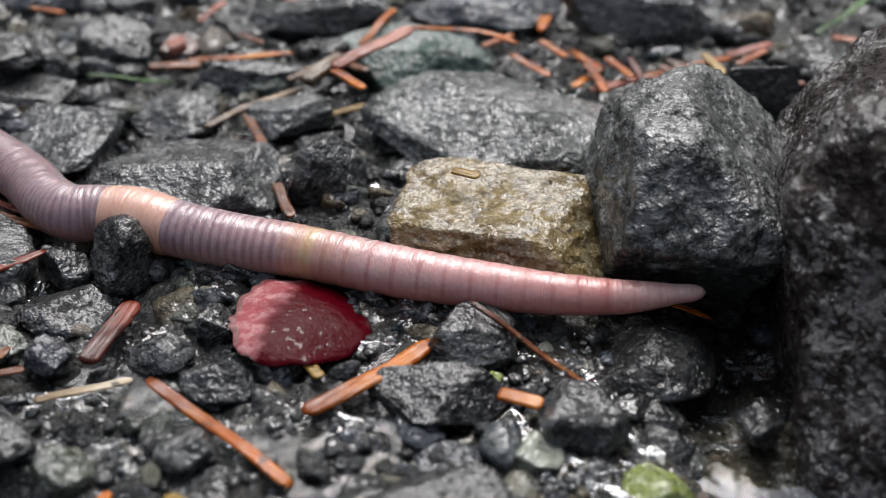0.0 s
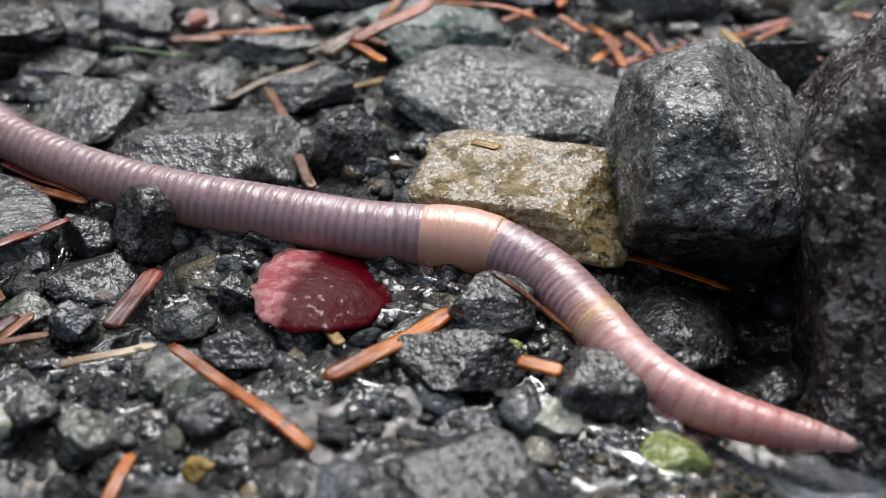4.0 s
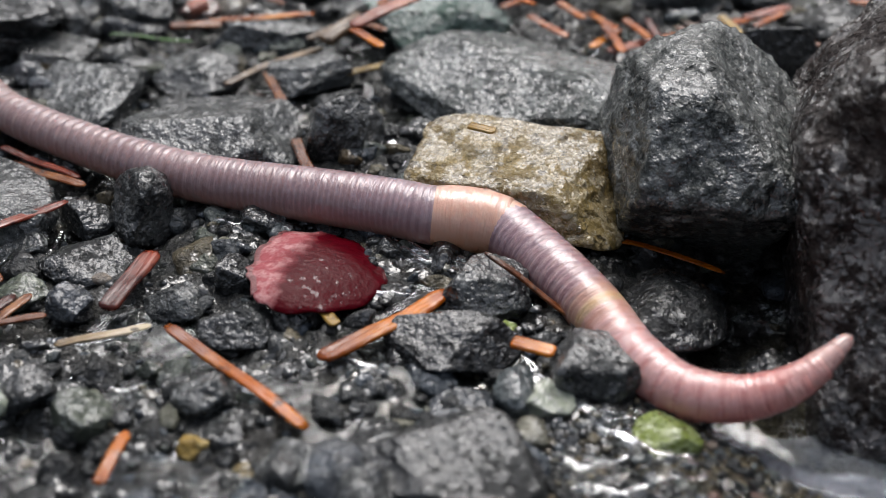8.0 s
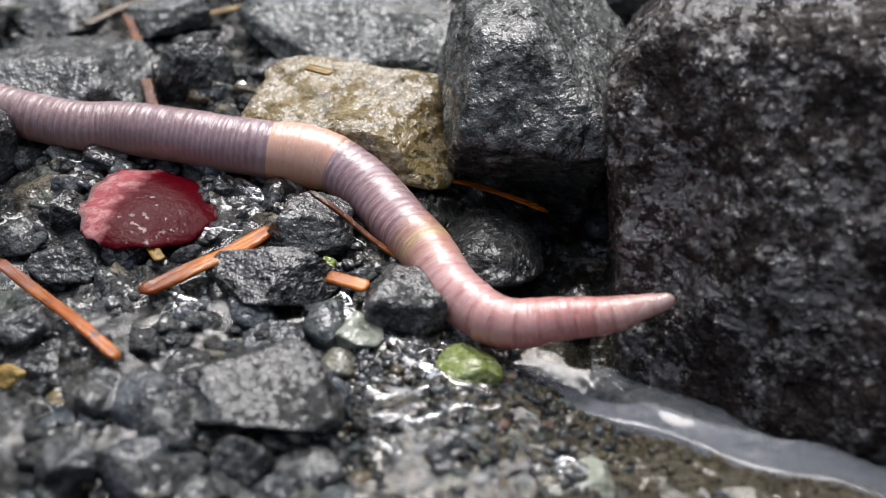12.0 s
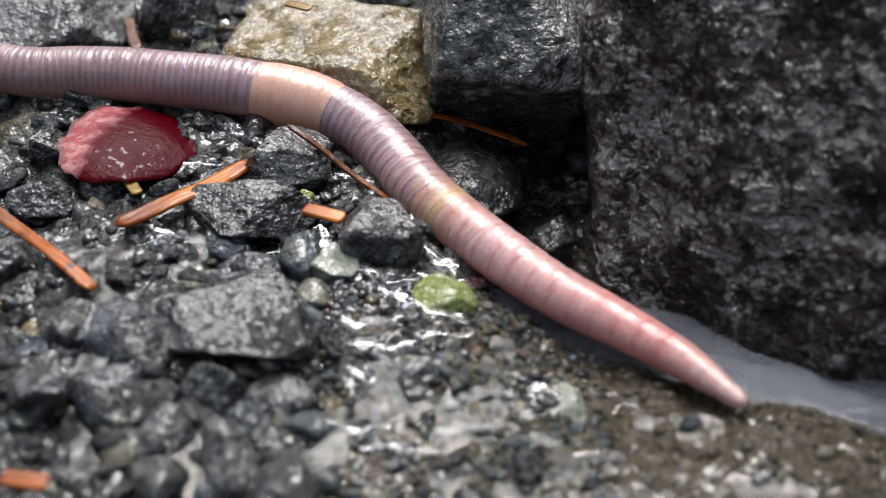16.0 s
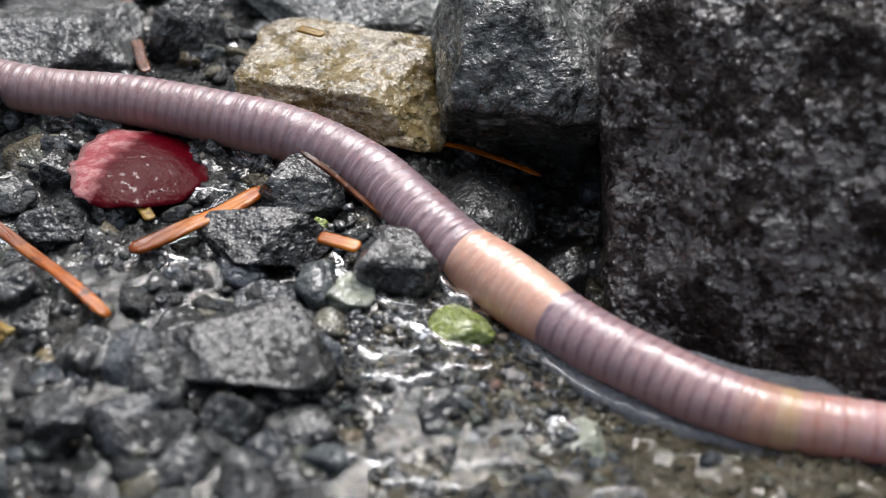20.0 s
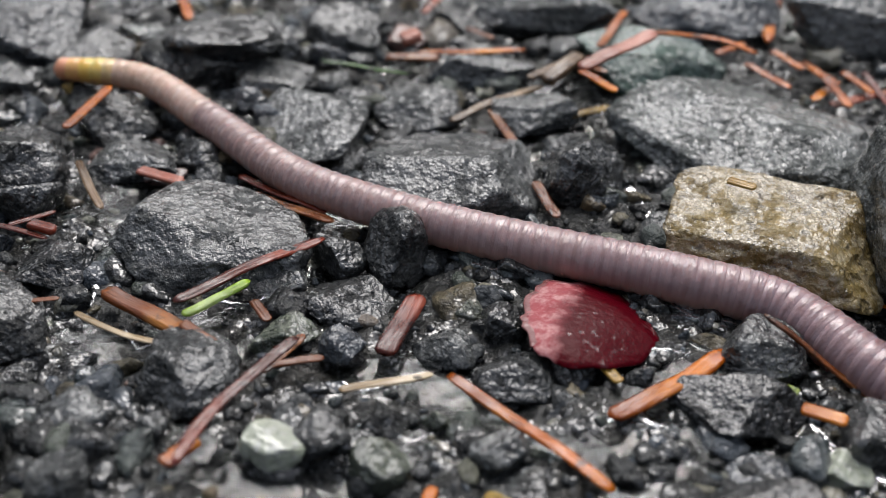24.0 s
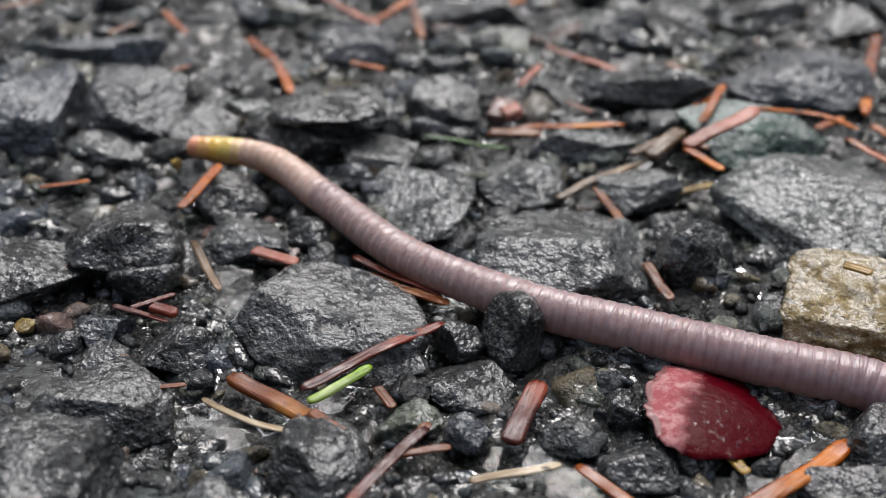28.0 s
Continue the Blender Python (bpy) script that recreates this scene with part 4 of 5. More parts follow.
needle(1.89, 5.62, 0.30, 2.30, 5.49, 0.30, 0.11, "brown")
needle(-2.89, 6.16, 0.30, -2.49, 5.88, 0.30, 0.11, "brown")
needle(-3.36, 5.67, 0.30, -2.89, 6.16, 0.30, 0.11, "grey")
needle(-9.86, 8.31, 0.20, -9.58, 8.68, 0.20, 0.09, "brown")
needle(-9.29, 9.07, 0.20, -8.87, 8.42, 0.20, 0.10, "orange")
needle(-5.14, 9.53, 0.20, -4.53, 9.97, 0.20, 0.10, "orange")
needle(-2.76, 8.24, 0.20, -2.45, 7.80, 0.20, 0.09, "brown")
needle(-4.06, 7.04, 0.20, -3.74, 6.79, 0.20, 0.09, "brown")
needle(-1.34, 5.70, 0.20, -1.03, 5.36, 0.20, 0.08, "brown")
needle(-9.29, 2.99, 0.20, -8.93, 3.12, 0.20, 0.07, "red")
needle(-7.91, 1.29, 0.20, -7.49, 1.40, 0.20, 0.06, "brown")
needle(-4.81, 3.39, 0.20, -4.67, 3.16, 0.20, 0.07, "brown")
needle(-6.24, -0.55, 0.16, -6.02, -0.25, 0.16, 0.15, "orange", label="torn orange flake on grit")
needle(-6.36, 1.00, 0.3, -5.95, 0.73, 0.22, 0.12, "rotten", label="rotting orange needle end on grit", flat=0.6)
needle(-4.95, 6.02, 0.3, -4.36, 6.05, 0.3, 0.16, "brown", label="curled wet brown needle sheath on gravel")
needle(-4.80, 6.45, 0.3, -4.59, 6.52, 0.35, 0.22, "pink", label="pinkish bud husk on gravel", flat=0.8)
needle(-3.18, 5.62, 0.3, -2.77, 6.17, 0.36, 0.2, "grey", label="withered brown stalk end on gravel", flat=0.7)
needle(-5.84, 1.56, 0.15, -5.67, 1.28, 0.15, 0.1, "brown")
needle(-8.04, 2.52, 0.2, -7.78, 2.41, 0.2, 0.13, "red", label="dark red crumpled needle scrap on grit", flat=0.8)


def build_bud_scale():
    """A fallen bud scale: a cupped blade lying against the grit, with a ragged pale rim along one side."""
    thing = tagged(new("bud_scale"), "dark red fallen bud scale with a pale pink rim", "bud scale")
    thing.matrix_world = pose(-2.93 * CM, 1.42 * CM, 0.17 * CM, -5, 7, -16)
    thing.empty_display_size = 0.005

    def point(u, a, under):
        rag = 1 + 0.05 * math.sin(3 * a + 1) + 0.02 * math.sin(11 * a) + (0.022 * math.sin(17 * a + 2 * math.sin(7 * a)) * u if math.cos(a) < -0.2 else 0)
        x, y = 0.59 * u * rag * math.cos(a), 0.68 * u * rag * math.sin(a)
        z = 0.13 * (1 - u * u) + 0.02 * math.sin(9 * y + 3 * x) * u
        return x, y, z - under * (1 - 0.7 * u)

    def shell(name, us, angles, closed, material, thick, rise, label):
        verts, faces, m, n = [], [], len(us), len(angles)
        for under in (-rise, thick):
            for u in us:
                verts += [point(u, a, under) for a in angles]
        wrap = n if closed else n - 1
        for layer in (0, 1):
            for j in range(m - 1):
                for k in range(wrap):
                    a, b = (layer * m + j) * n + k, (layer * m + j) * n + (k + 1) % n
                    q = (a, a + n, b + n, b)
                    faces.append(q if layer == 0 else q[::-1])
        for k in range(wrap):
            a, b = (m - 1) * n + k, (m - 1) * n + (k + 1) % n
            faces.append((a, a + m * n, b + m * n, b))
        return part(name, to_mesh(name, np.array(verts) * CM, faces), material, thing, label)

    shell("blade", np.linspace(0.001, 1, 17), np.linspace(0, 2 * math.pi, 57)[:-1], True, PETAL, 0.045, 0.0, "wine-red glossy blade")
    shell("rim", np.linspace(0.93, 1.02, 5), np.linspace(math.radians(115), math.radians(235), 64), False, RIM, 0.03, 0.004, "ragged pale pink rim")
    LITTER.append((-3.2, 1.45, -2.7, 1.45, 0.5))
    return thing


build_bud_scale()

# water held between the grains
bead((-0.52, 1.00), (-0.35, 0.59), (-0.23, 0.17), (0.06, -0.05), width=0.11, rise=0.2)
bead((-0.32, -0.06), (0.02, -0.18), (0.27, 0.03), (0.48, 0.46), (0.85, 0.41), width=0.11, rise=0.2)
bead((1.04, 0.19), (1.08, -0.27), (1.18, -0.59), width=0.10, rise=0.2)
bead((-1.14, 0.49), (-0.96, 0.08), (-0.66, -0.09), width=0.07, rise=0.2)
bead((-2.11, 1.91), (-1.81, 1.78), (-1.61, 1.73), width=0.07, rise=0.2)
bead((-2.41, 3.94), (-2.25, 3.51), (-2.19, 3.21), width=0.09, rise=0.2)
bead((-1.32, 0.13), (-1.14, 0.21), (-0.94, 0.05), (-0.74, -0.17), (-0.36, -0.17), width=0.09, rise=0.2)
bead((-0.74, -0.10), (-0.50, -0.25), (-0.27, -0.17), width=0.07, rise=0.2)
bead((-1.09, -0.64), (-0.72, -0.74), (-0.36, -0.64), width=0.14, rise=0.2)
bead((-0.88, -1.02), (-0.48, -1.12), (-0.17, -0.99), (0.19, -0.89), width=0.15, rise=0.2)
bead((-0.86, -1.34), (-0.51, -1.40), (-0.30, -1.21), width=0.11, rise=0.2)
bead((0.58, -1.35), (0.83, -1.44), (0.95, -1.59), width=0.22, rise=0.2)
bead((-0.16, -1.95), (0.14, -1.89), (0.34, -1.92), width=0.11, rise=0.2)
bead((-1.00, -1.88), (-0.65, -1.99), (-0.41, -1.94), width=0.09, rise=0.2)
bead((-0.70, -0.19), (-0.50, -0.37), (-0.36, -0.48), width=0.09, rise=0.2)
bead((0.87, -2.14), (1.08, -2.17), (1.21, -2.12), width=0.09, rise=0.2)
bead((0.36, -1.29), (0.53, -1.29), width=0.08, rise=0.2)
bead((-0.46, -0.42), (-0.17, -0.63), (0.15, -0.70), width=0.14, rise=0.2)
bead((-0.65, -2.12), (-0.32, -2.23), (0.01, -2.20), width=0.11, rise=0.2)
bead((-3.26, 1.29), (-3.01, 1.03), (-2.71, 1.02), width=0.06, rise=0.2)
bead((-2.27, 0.77), (-1.93, 0.44), (-1.75, 0.13), width=0.06, rise=0.2)
bead((-2.63, 0.29), (-2.28, 0.21), (-2.01, 0.29), width=0.06, rise=0.2)
bead((-2.37, 2.22), (-2.10, 1.83), (-1.87, 1.64), width=0.06, rise=0.2)
bead((-3.51, 1.03), (-3.23, 0.86), (-2.99, 0.90), width=0.05, rise=0.2)
bead((-0.27, 0.22), (-0.09, 0.01), (0.04, -0.13), width=0.07, rise=0.2)
bead((0.50, 0.90), (0.69, 0.78), (0.89, 0.82), width=0.07, rise=0.2)
bead((0.60, 0.90), (0.77, 0.66), (0.91, 0.62), width=0.06, rise=0.2)
bead((0.80, 1.54), (1.10, 1.58), (1.40, 1.68), width=0.15, rise=0.12)
bead((-5.46, 2.17), (-5.43, 2.52), (-5.23, 2.90), width=0.05, rise=0.2)
bead((-2.40, 3.92), (-2.23, 3.44), (-2.06, 3.26), width=0.08, rise=0.2)
bead((-7.27, 2.36), (-7.28, 2.72), (-7.28, 3.10), width=0.05, rise=0.2)
bead((-6.19, 1.70), (-5.98, 1.64), (-5.69, 1.74), width=0.05, rise=0.2)
bead((-4.85, 3.21), (-4.82, 2.75), (-4.78, 2.23), width=0.05, rise=0.2)
bead((-3.14, 3.96), (-3.05, 3.66), (-2.84, 3.48), width=0.07, rise=0.2)
bead((-3.95, 2.30), (-3.64, 2.24), (-3.37, 2.35), width=0.05, rise=0.2)
bead((-5.70, 1.90), (-5.54, 1.75), (-5.39, 1.85), width=0.05, rise=0.2)
bead((-2.15, 1.79), (-1.91, 1.69), (-1.57, 1.68), width=0.05, rise=0.2)
bead((-6.94, 1.32), (-6.76, 1.11), (-6.61, 1.09), width=0.04, rise=0.2)
bead((-4.99, 0.68), (-4.76, 0.63), (-4.52, 0.71), width=0.04, rise=0.2)
bead((-4.56, 0.09), (-4.24, 0.12), (-4.07, 0.27), width=0.04, rise=0.2)
bead((-7.48, 2.20), (-7.30, 1.86), (-7.29, 1.61), width=0.05, rise=0.2)
bead((-5.47, 2.36), (-5.42, 2.10), (-5.46, 1.75), width=0.05, rise=0.2)
bead((-2.49, 1.18), (-2.25, 1.12), (-2.05, 1.21), width=0.05, rise=0.2)
bead((-4.95, -0.07), (-4.79, 0.15), (-4.52, 0.27), width=0.04, rise=0.2)
bead((-2.16, 2.01), (-1.93, 1.82), (-1.63, 1.76), width=0.05, rise=0.2)

build_gravel("gravel", 3600, 3, -13, 5.5, -3.5, 12, 0.2, 0.6, 3, gravel_share, "wet dark grey chippings embedded in asphalt")
build_gravel("fine_gravel", 5200, 4, -10.5, 4.5, -3.2, 7.0, 0.07, 0.2, 2, lambda x, y: 0.95 * gravel_share(x, y) + 0.02, "small wet grit between the stones")

build_gravel("silt_grains", 4200, 8, -1.6, 3.6, -2.9, 0.7, 0.022, 0.1, 1, lambda x, y: 1.0 if x > -1.1 - 0.3 * y and y < water_edge(x) + 0.1 else 0.25, "grains of wet brown silt beside the water", SILT)

build_gravel("shelf_grit", 1300, 9, -1.5, 1.2, -2.8, -0.3, 0.05, 0.15, 2, lambda x, y: 1.0 if x < 0.6 - 0.3 * y else 0.2, "dark grit standing out of the water film", GRAVEL)

# ---------------------------------------------------------------- earthworm
RINGS = 139  # ring 0 is the head tip, the last one the tail tip
worm = tagged(new("earthworm"), "long pinkish-brown moist earthworm with pale orange saddle, crawling", "earthworm")
worm.empty_display_size = 0.01


def girth(i):
    """Radius of a ring in centimetres."""
    if i < 32:
        return float(np.interp(i, (0, 1, 2, 4, 7, 11, 16, 22, 31), (0.085, 0.12, 0.148, 0.182, 0.216, 0.24, 0.256, 0.268, 0.276)))
    if i < 38:
        return 0.308 - 0.003 * (i - 34.5) ** 2
    return float(np.interp(i, (38, 60, 76, 104, 129, 135, 138), (0.282, 0.27, 0.243, 0.21, 0.176, 0.155, 0.125)))


def mixed(stops, i):
    at = [s[0] for s in stops]
    return tuple(round(float(np.interp(i, at, [s[1][c] for s in stops])), 3) for c in range(3))


SKIN = ((0, (0.86, 0.6, 0.55)), (3, (0.8, 0.37, 0.34)), (12, (0.84, 0.52, 0.5)), (14, (0.72, 0.42, 0.36)), (15, (0.74, 0.5, 0.33)), (16, (0.68, 0.4, 0.31)), (18, (0.58, 0.38, 0.38)), (31, (0.48, 0.33, 0.36)),
        (32, (0.9, 0.54, 0.42)), (37, (0.9, 0.54, 0.42)), (38, (0.45, 0.31, 0.34)), (64, (0.4, 0.27, 0.285)), (112, (0.43, 0.3, 0.285)), (126, (0.68, 0.48, 0.4)), (133, (0.78, 0.55, 0.42)), (135, (0.9, 0.66, 0.2)), (136, (0.95, 0.62, 0.15)), (138, (0.9, 0.42, 0.25)))
BAND = ((0, (0.8, 0.52, 0.47)), (3, (0.7, 0.29, 0.27)), (12, (0.66, 0.34, 0.33)), (14, (0.62, 0.32, 0.25)), (15, (0.72, 0.48, 0.27)), (16, (0.6, 0.34, 0.27)), (18, (0.4, 0.23, 0.25)), (31, (0.3, 0.19, 0.22)),
        (32, (0.88, 0.5, 0.38)), (37, (0.88, 0.5, 0.38)), (38, (0.33, 0.21, 0.23)), (64, (0.3, 0.19, 0.195)), (112, (0.36, 0.24, 0.22)), (126, (0.58, 0.4, 0.33)), (133, (0.72, 0.5, 0.37)), (135, (0.9, 0.64, 0.18)), (136, (0.95, 0.6, 0.14)), (138, (0.9, 0.4, 0.24)))
BELLY = ((0, (0.86, 0.3, 0.26)), (12, (0.84, 0.27, 0.22)), (16, (0.74, 0.36, 0.22)), (18, (0.62, 0.29, 0.24)), (31, (0.6, 0.3, 0.24)), (32, (0.84, 0.4, 0.22)), (37, (0.84, 0.4, 0.22)), (38, (0.6, 0.3, 0.24)), (114, (0.58, 0.33, 0.26)), (138, (0.74, 0.28, 0.14)))
skins = {}


def skin_of(i):
    key = i if i < 39 or i > 122 else 39 + (i - 39) // 12 * 12
    if key not in skins:
        skins[key] = skin_material("worm_skin", mixed(SKIN, key), mixed(BAND, key), mixed(BELLY, key), 0.7 if 32 <= i < 38 else 1.0, float(np.interp(i, (14, 20, 38, 60), (0.95, 0.95, 0.95, 0.6))), float(np.interp(i, (38, 60), (0.07, 0.16))))
    return skins[key]


def ring_mesh(i):
    """One body ring: a barrel that reaches under its neighbours, so that the rings slide into one another as the body shortens."""
    r = girth(i)
    half, drop = (0.19, 0.03) if i < 15 else (0.12, 0.013) if i < 32 else (0.2, 0.012) if i < 38 else (0.1, 0.022 if i < 60 else 0.032)
    unit = 0.13 if i < 15 else 0.065 if i < 32 else 0.1 if i < 38 else 0.055
    ahead, behind = girth(max(i - 1, 0)), girth(min(i + 1, RINGS - 1))
    xs = np.linspace(-half, half, 13)
    verts, faces, sides = [], [], 28
    slope = (ahead - behind) / (2 * (0.2 if i < 15 else 0.13))
    if i in (31, 38):
        slope = 0.0
    elif 32 <= i < 38:
        slope = 0.006 * (i - 34.5) / 0.17
    for x in xs:
        rr = max(r + slope * x - r * drop * (x / unit) ** 2, r * 0.45)
        if i == 0 and x > 0:
            rr = r * math.sqrt(max(1 - (x / half) ** 2, 0.003))
        if i == RINGS - 1 and x < 0:
            rr = r * math.sqrt(max(1 - (x / half) ** 2, 0.003))
        for k in range(sides):
            a = 2 * math.pi * k / sides
            verts.append((x, rr * math.cos(a), rr * 0.96 * math.sin(a)))
    for j in range(len(xs) - 1):
        for k in range(sides):
            a, b = j * sides + k, j * sides + (k + 1) % sides
            faces.append((a, b, b + sides, a + sides))
    faces += [tuple(range(sides))[::-1], tuple(range((len(xs) - 1) * sides, len(xs) * sides))]
    return to_mesh("ring", np.array(verts) * CM, faces)


rings = []
for i in range(RINGS):
    what = "head_tip" if i == 0 else "tail_tip" if i == RINGS - 1 else "saddle_ring" if 32 <= i < 38 else "body_ring"
    rings.append(part(what, ring_mesh(i), skin_of(i), worm))

# rings at which the plan of the body is given, head to tail
MARKS = (0, 2, 5, 8, 11, 15, 19, 23, 28, 32, 35, 38, 43, 49, 56, 64, 72, 80, 90, 100, 110, 122, 132, 138)


def spline(at, values, q):
    """Smooth curve through values (n, 3) given at the numbers at."""
    at, values = np.array(at, float), np.array(values, float)
    step = np.diff(at)
    rate = np.diff(values, axis=0) / step[:, None]
    m = np.concatenate([rate[:1], (rate[:-1] * step[1:, None] + rate[1:] * step[:-1, None]) / (step[1:] + step[:-1])[:, None], rate[-1:]])
    k = np.clip(np.searchsorted(at, q, side="right") - 1, 0, len(at) - 2)
    h = step[k][:, None]
    u = ((q - at[k]) / step[k])[:, None]
    return (2 * u**3 - 3 * u**2 + 1) * values[k] + (u**3 - 2 * u**2 + u) * h * m[k] + (-2 * u**3 + 3 * u**2) * values[k + 1] + (u**3 - u**2) * h * m[k + 1]


def body_at(*places):
    """Poses of all rings from the places of the marked ones, in centimetres, head to tail."""
    q = np.arange(RINGS, dtype=float)
    p = spline(MARKS, np.reshape(places, (-1, 3)), q)
    tan = -np.gradient(p, axis=0)
    tan /= np.linalg.norm(tan, axis=1)[:, None]
    poses = []
    for c, t in zip(p, tan):
        side = np.cross((0, 0, 1.0), t)
        side /= np.linalg.norm(side)
        top = np.cross(t, side)
        m = Matrix(((t[0], side[0], top[0], c[0] * CM), (t[1], side[1], top[1], c[1] * CM), (t[2], side[2], top[2], c[2] * CM), (0, 0, 0, 1)))
        poses.append(m)
    return poses


def motions():
    """The crawl: where the body lies at each time."""
    crawl = []
    crawl.append((0, body_at(0.41, 1.61, 0.30, -0.05, 1.57, 0.30, -0.73, 1.62, 0.30, -1.41, 1.78, 0.30, -2.07, 1.97, 0.30, -2.85, 2.26, 0.30, -3.25, 2.38, 0.30, -3.56, 2.47, 0.30, -3.95, 2.61, 0.30, -4.27, 2.75, 0.30, -4.57, 2.88, 0.30, -4.86, 2.96, 0.30, -5.17, 2.98, 0.30, -5.43, 3.17, 0.30, -5.67, 3.50, 0.30, -5.95, 3.83, 0.30, -6.27, 4.17, 0.30, -6.70, 4.60, 0.29, -7.40, 5.27, 0.28, -8.44, 5.46, 0.27, -9.51, 5.54, 0.27, -10.78, 5.69, 0.27, -11.83, 5.87, 0.27, -12.46, 6.00, 0.27)))
    crawl.append((0.5, body_at(0.98, 1.03, 0.53, 0.56, 1.21, 0.41, -0.10, 1.45, 0.29, -0.79, 1.62, 0.30, -1.48, 1.80, 0.30, -2.28, 2.11, 0.30, -2.71, 2.24, 0.30, -3.07, 2.34, 0.30, -3.50, 2.50, 0.30, -3.85, 2.63, 0.30, -4.18, 2.71, 0.30, -4.49, 2.77, 0.30, -4.81, 2.87, 0.30, -5.14, 3.01, 0.30, -5.49, 3.23, 0.30, -5.83, 3.57, 0.30, -6.17, 3.95, 0.30, -6.61, 4.41, 0.29, -7.25, 5.17, 0.28, -8.30, 5.45, 0.27, -9.38, 5.53, 0.27, -10.67, 5.68, 0.27, -11.74, 5.86, 0.27, -12.38, 5.99, 0.27)))
    crawl.append((1, body_at(1.33, 0.30, 0.79, 0.92, 0.42, 0.72, 0.34, 0.84, 0.50, -0.28, 1.18, 0.43, -0.93, 1.50, 0.38, -1.72, 1.83, 0.35, -2.19, 2.00, 0.33, -2.58, 2.16, 0.30, -3.05, 2.35, 0.30, -3.44, 2.51, 0.30, -3.83, 2.62, 0.30, -4.20, 2.72, 0.30, -4.55, 2.83, 0.30, -4.92, 2.96, 0.30, -5.31, 3.17, 0.30, -5.69, 3.53, 0.30, -6.04, 3.95, 0.30, -6.51, 4.43, 0.30, -7.21, 5.18, 0.28, -8.27, 5.45, 0.27, -9.37, 5.52, 0.27, -10.69, 5.68, 0.27, -11.78, 5.86, 0.27, -12.43, 5.99, 0.27)))
    crawl.append((1.5, body_at(1.55, -0.16, 0.29, 1.15, 0.01, 0.30, 0.65, 0.45, 0.25, 0.12, 0.88, 0.24, -0.42, 1.25, 0.25, -1.14, 1.65, 0.28, -1.63, 1.85, 0.29, -2.07, 2.03, 0.29, -2.60, 2.30, 0.29, -3.03, 2.48, 0.29, -3.43, 2.53, 0.29, -3.81, 2.56, 0.29, -4.22, 2.67, 0.29, -4.66, 2.83, 0.29, -5.15, 3.07, 0.29, -5.64, 3.44, 0.29, -6.09, 3.89, 0.29, -6.59, 4.41, 0.29, -7.26, 5.18, 0.28, -8.29, 5.45, 0.27, -9.37, 5.52, 0.27, -10.65, 5.68, 0.27, -11.71, 5.85, 0.27, -12.34, 5.98, 0.27)))
    crawl.append((2, body_at(1.40, -0.15, 0.18, 1.02, -0.04, 0.13, 0.51, 0.20, 0.10, 0.07, 0.61, 0.09, -0.32, 1.07, 0.14, -0.79, 1.66, 0.19, -1.27, 1.83, 0.24, -1.76, 1.92, 0.28, -2.31, 2.19, 0.29, -2.77, 2.40, 0.28, -3.20, 2.47, 0.28, -3.61, 2.52, 0.28, -4.08, 2.65, 0.28, -4.59, 2.84, 0.28, -5.16, 3.12, 0.28, -5.73, 3.55, 0.28, -6.25, 4.06, 0.28, -6.77, 4.62, 0.28, -7.51, 5.30, 0.27, -8.54, 5.46, 0.27, -9.58, 5.54, 0.27, -10.82, 5.70, 0.27, -11.85, 5.88, 0.27, -12.46, 6.00, 0.27)))
    crawl.append((2.5, body_at(1.12, -0.29, -0.08, 0.88, -0.11, -0.08, 0.51, 0.18, -0.08, 0.17, 0.48, -0.06, -0.16, 0.79, -0.01, -0.57, 1.21, 0.07, -0.93, 1.53, 0.15, -1.30, 1.81, 0.22, -1.82, 2.07, 0.26, -2.28, 2.24, 0.27, -2.71, 2.35, 0.27, -3.14, 2.45, 0.27, -3.63, 2.62, 0.27, -4.18, 2.83, 0.27, -4.82, 3.08, 0.27, -5.51, 3.43, 0.27, -6.12, 3.92, 0.27, -6.68, 4.50, 0.27, -7.38, 5.25, 0.27, -8.40, 5.46, 0.27, -9.44, 5.53, 0.27, -10.69, 5.68, 0.27, -11.73, 5.85, 0.27, -12.34, 5.98, 0.27)))
    crawl.append((3, body_at(0.95, -0.37, -0.08, 0.73, -0.19, -0.08, 0.41, 0.09, -0.08, 0.10, 0.39, -0.07, -0.20, 0.69, -0.01, -0.53, 1.12, 0.07, -0.77, 1.43, 0.11, -1.02, 1.69, 0.16, -1.42, 1.90, 0.23, -1.82, 1.97, 0.27, -2.21, 2.11, 0.28, -2.62, 2.24, 0.27, -3.17, 2.34, 0.27, -3.76, 2.55, 0.27, -4.44, 2.83, 0.27, -5.20, 3.20, 0.27, -5.89, 3.67, 0.27, -6.50, 4.24, 0.27, -7.16, 5.07, 0.27, -8.12, 5.43, 0.27, -9.17, 5.51, 0.27, -10.42, 5.65, 0.27, -11.46, 5.81, 0.27, -12.08, 5.93, 0.27)))
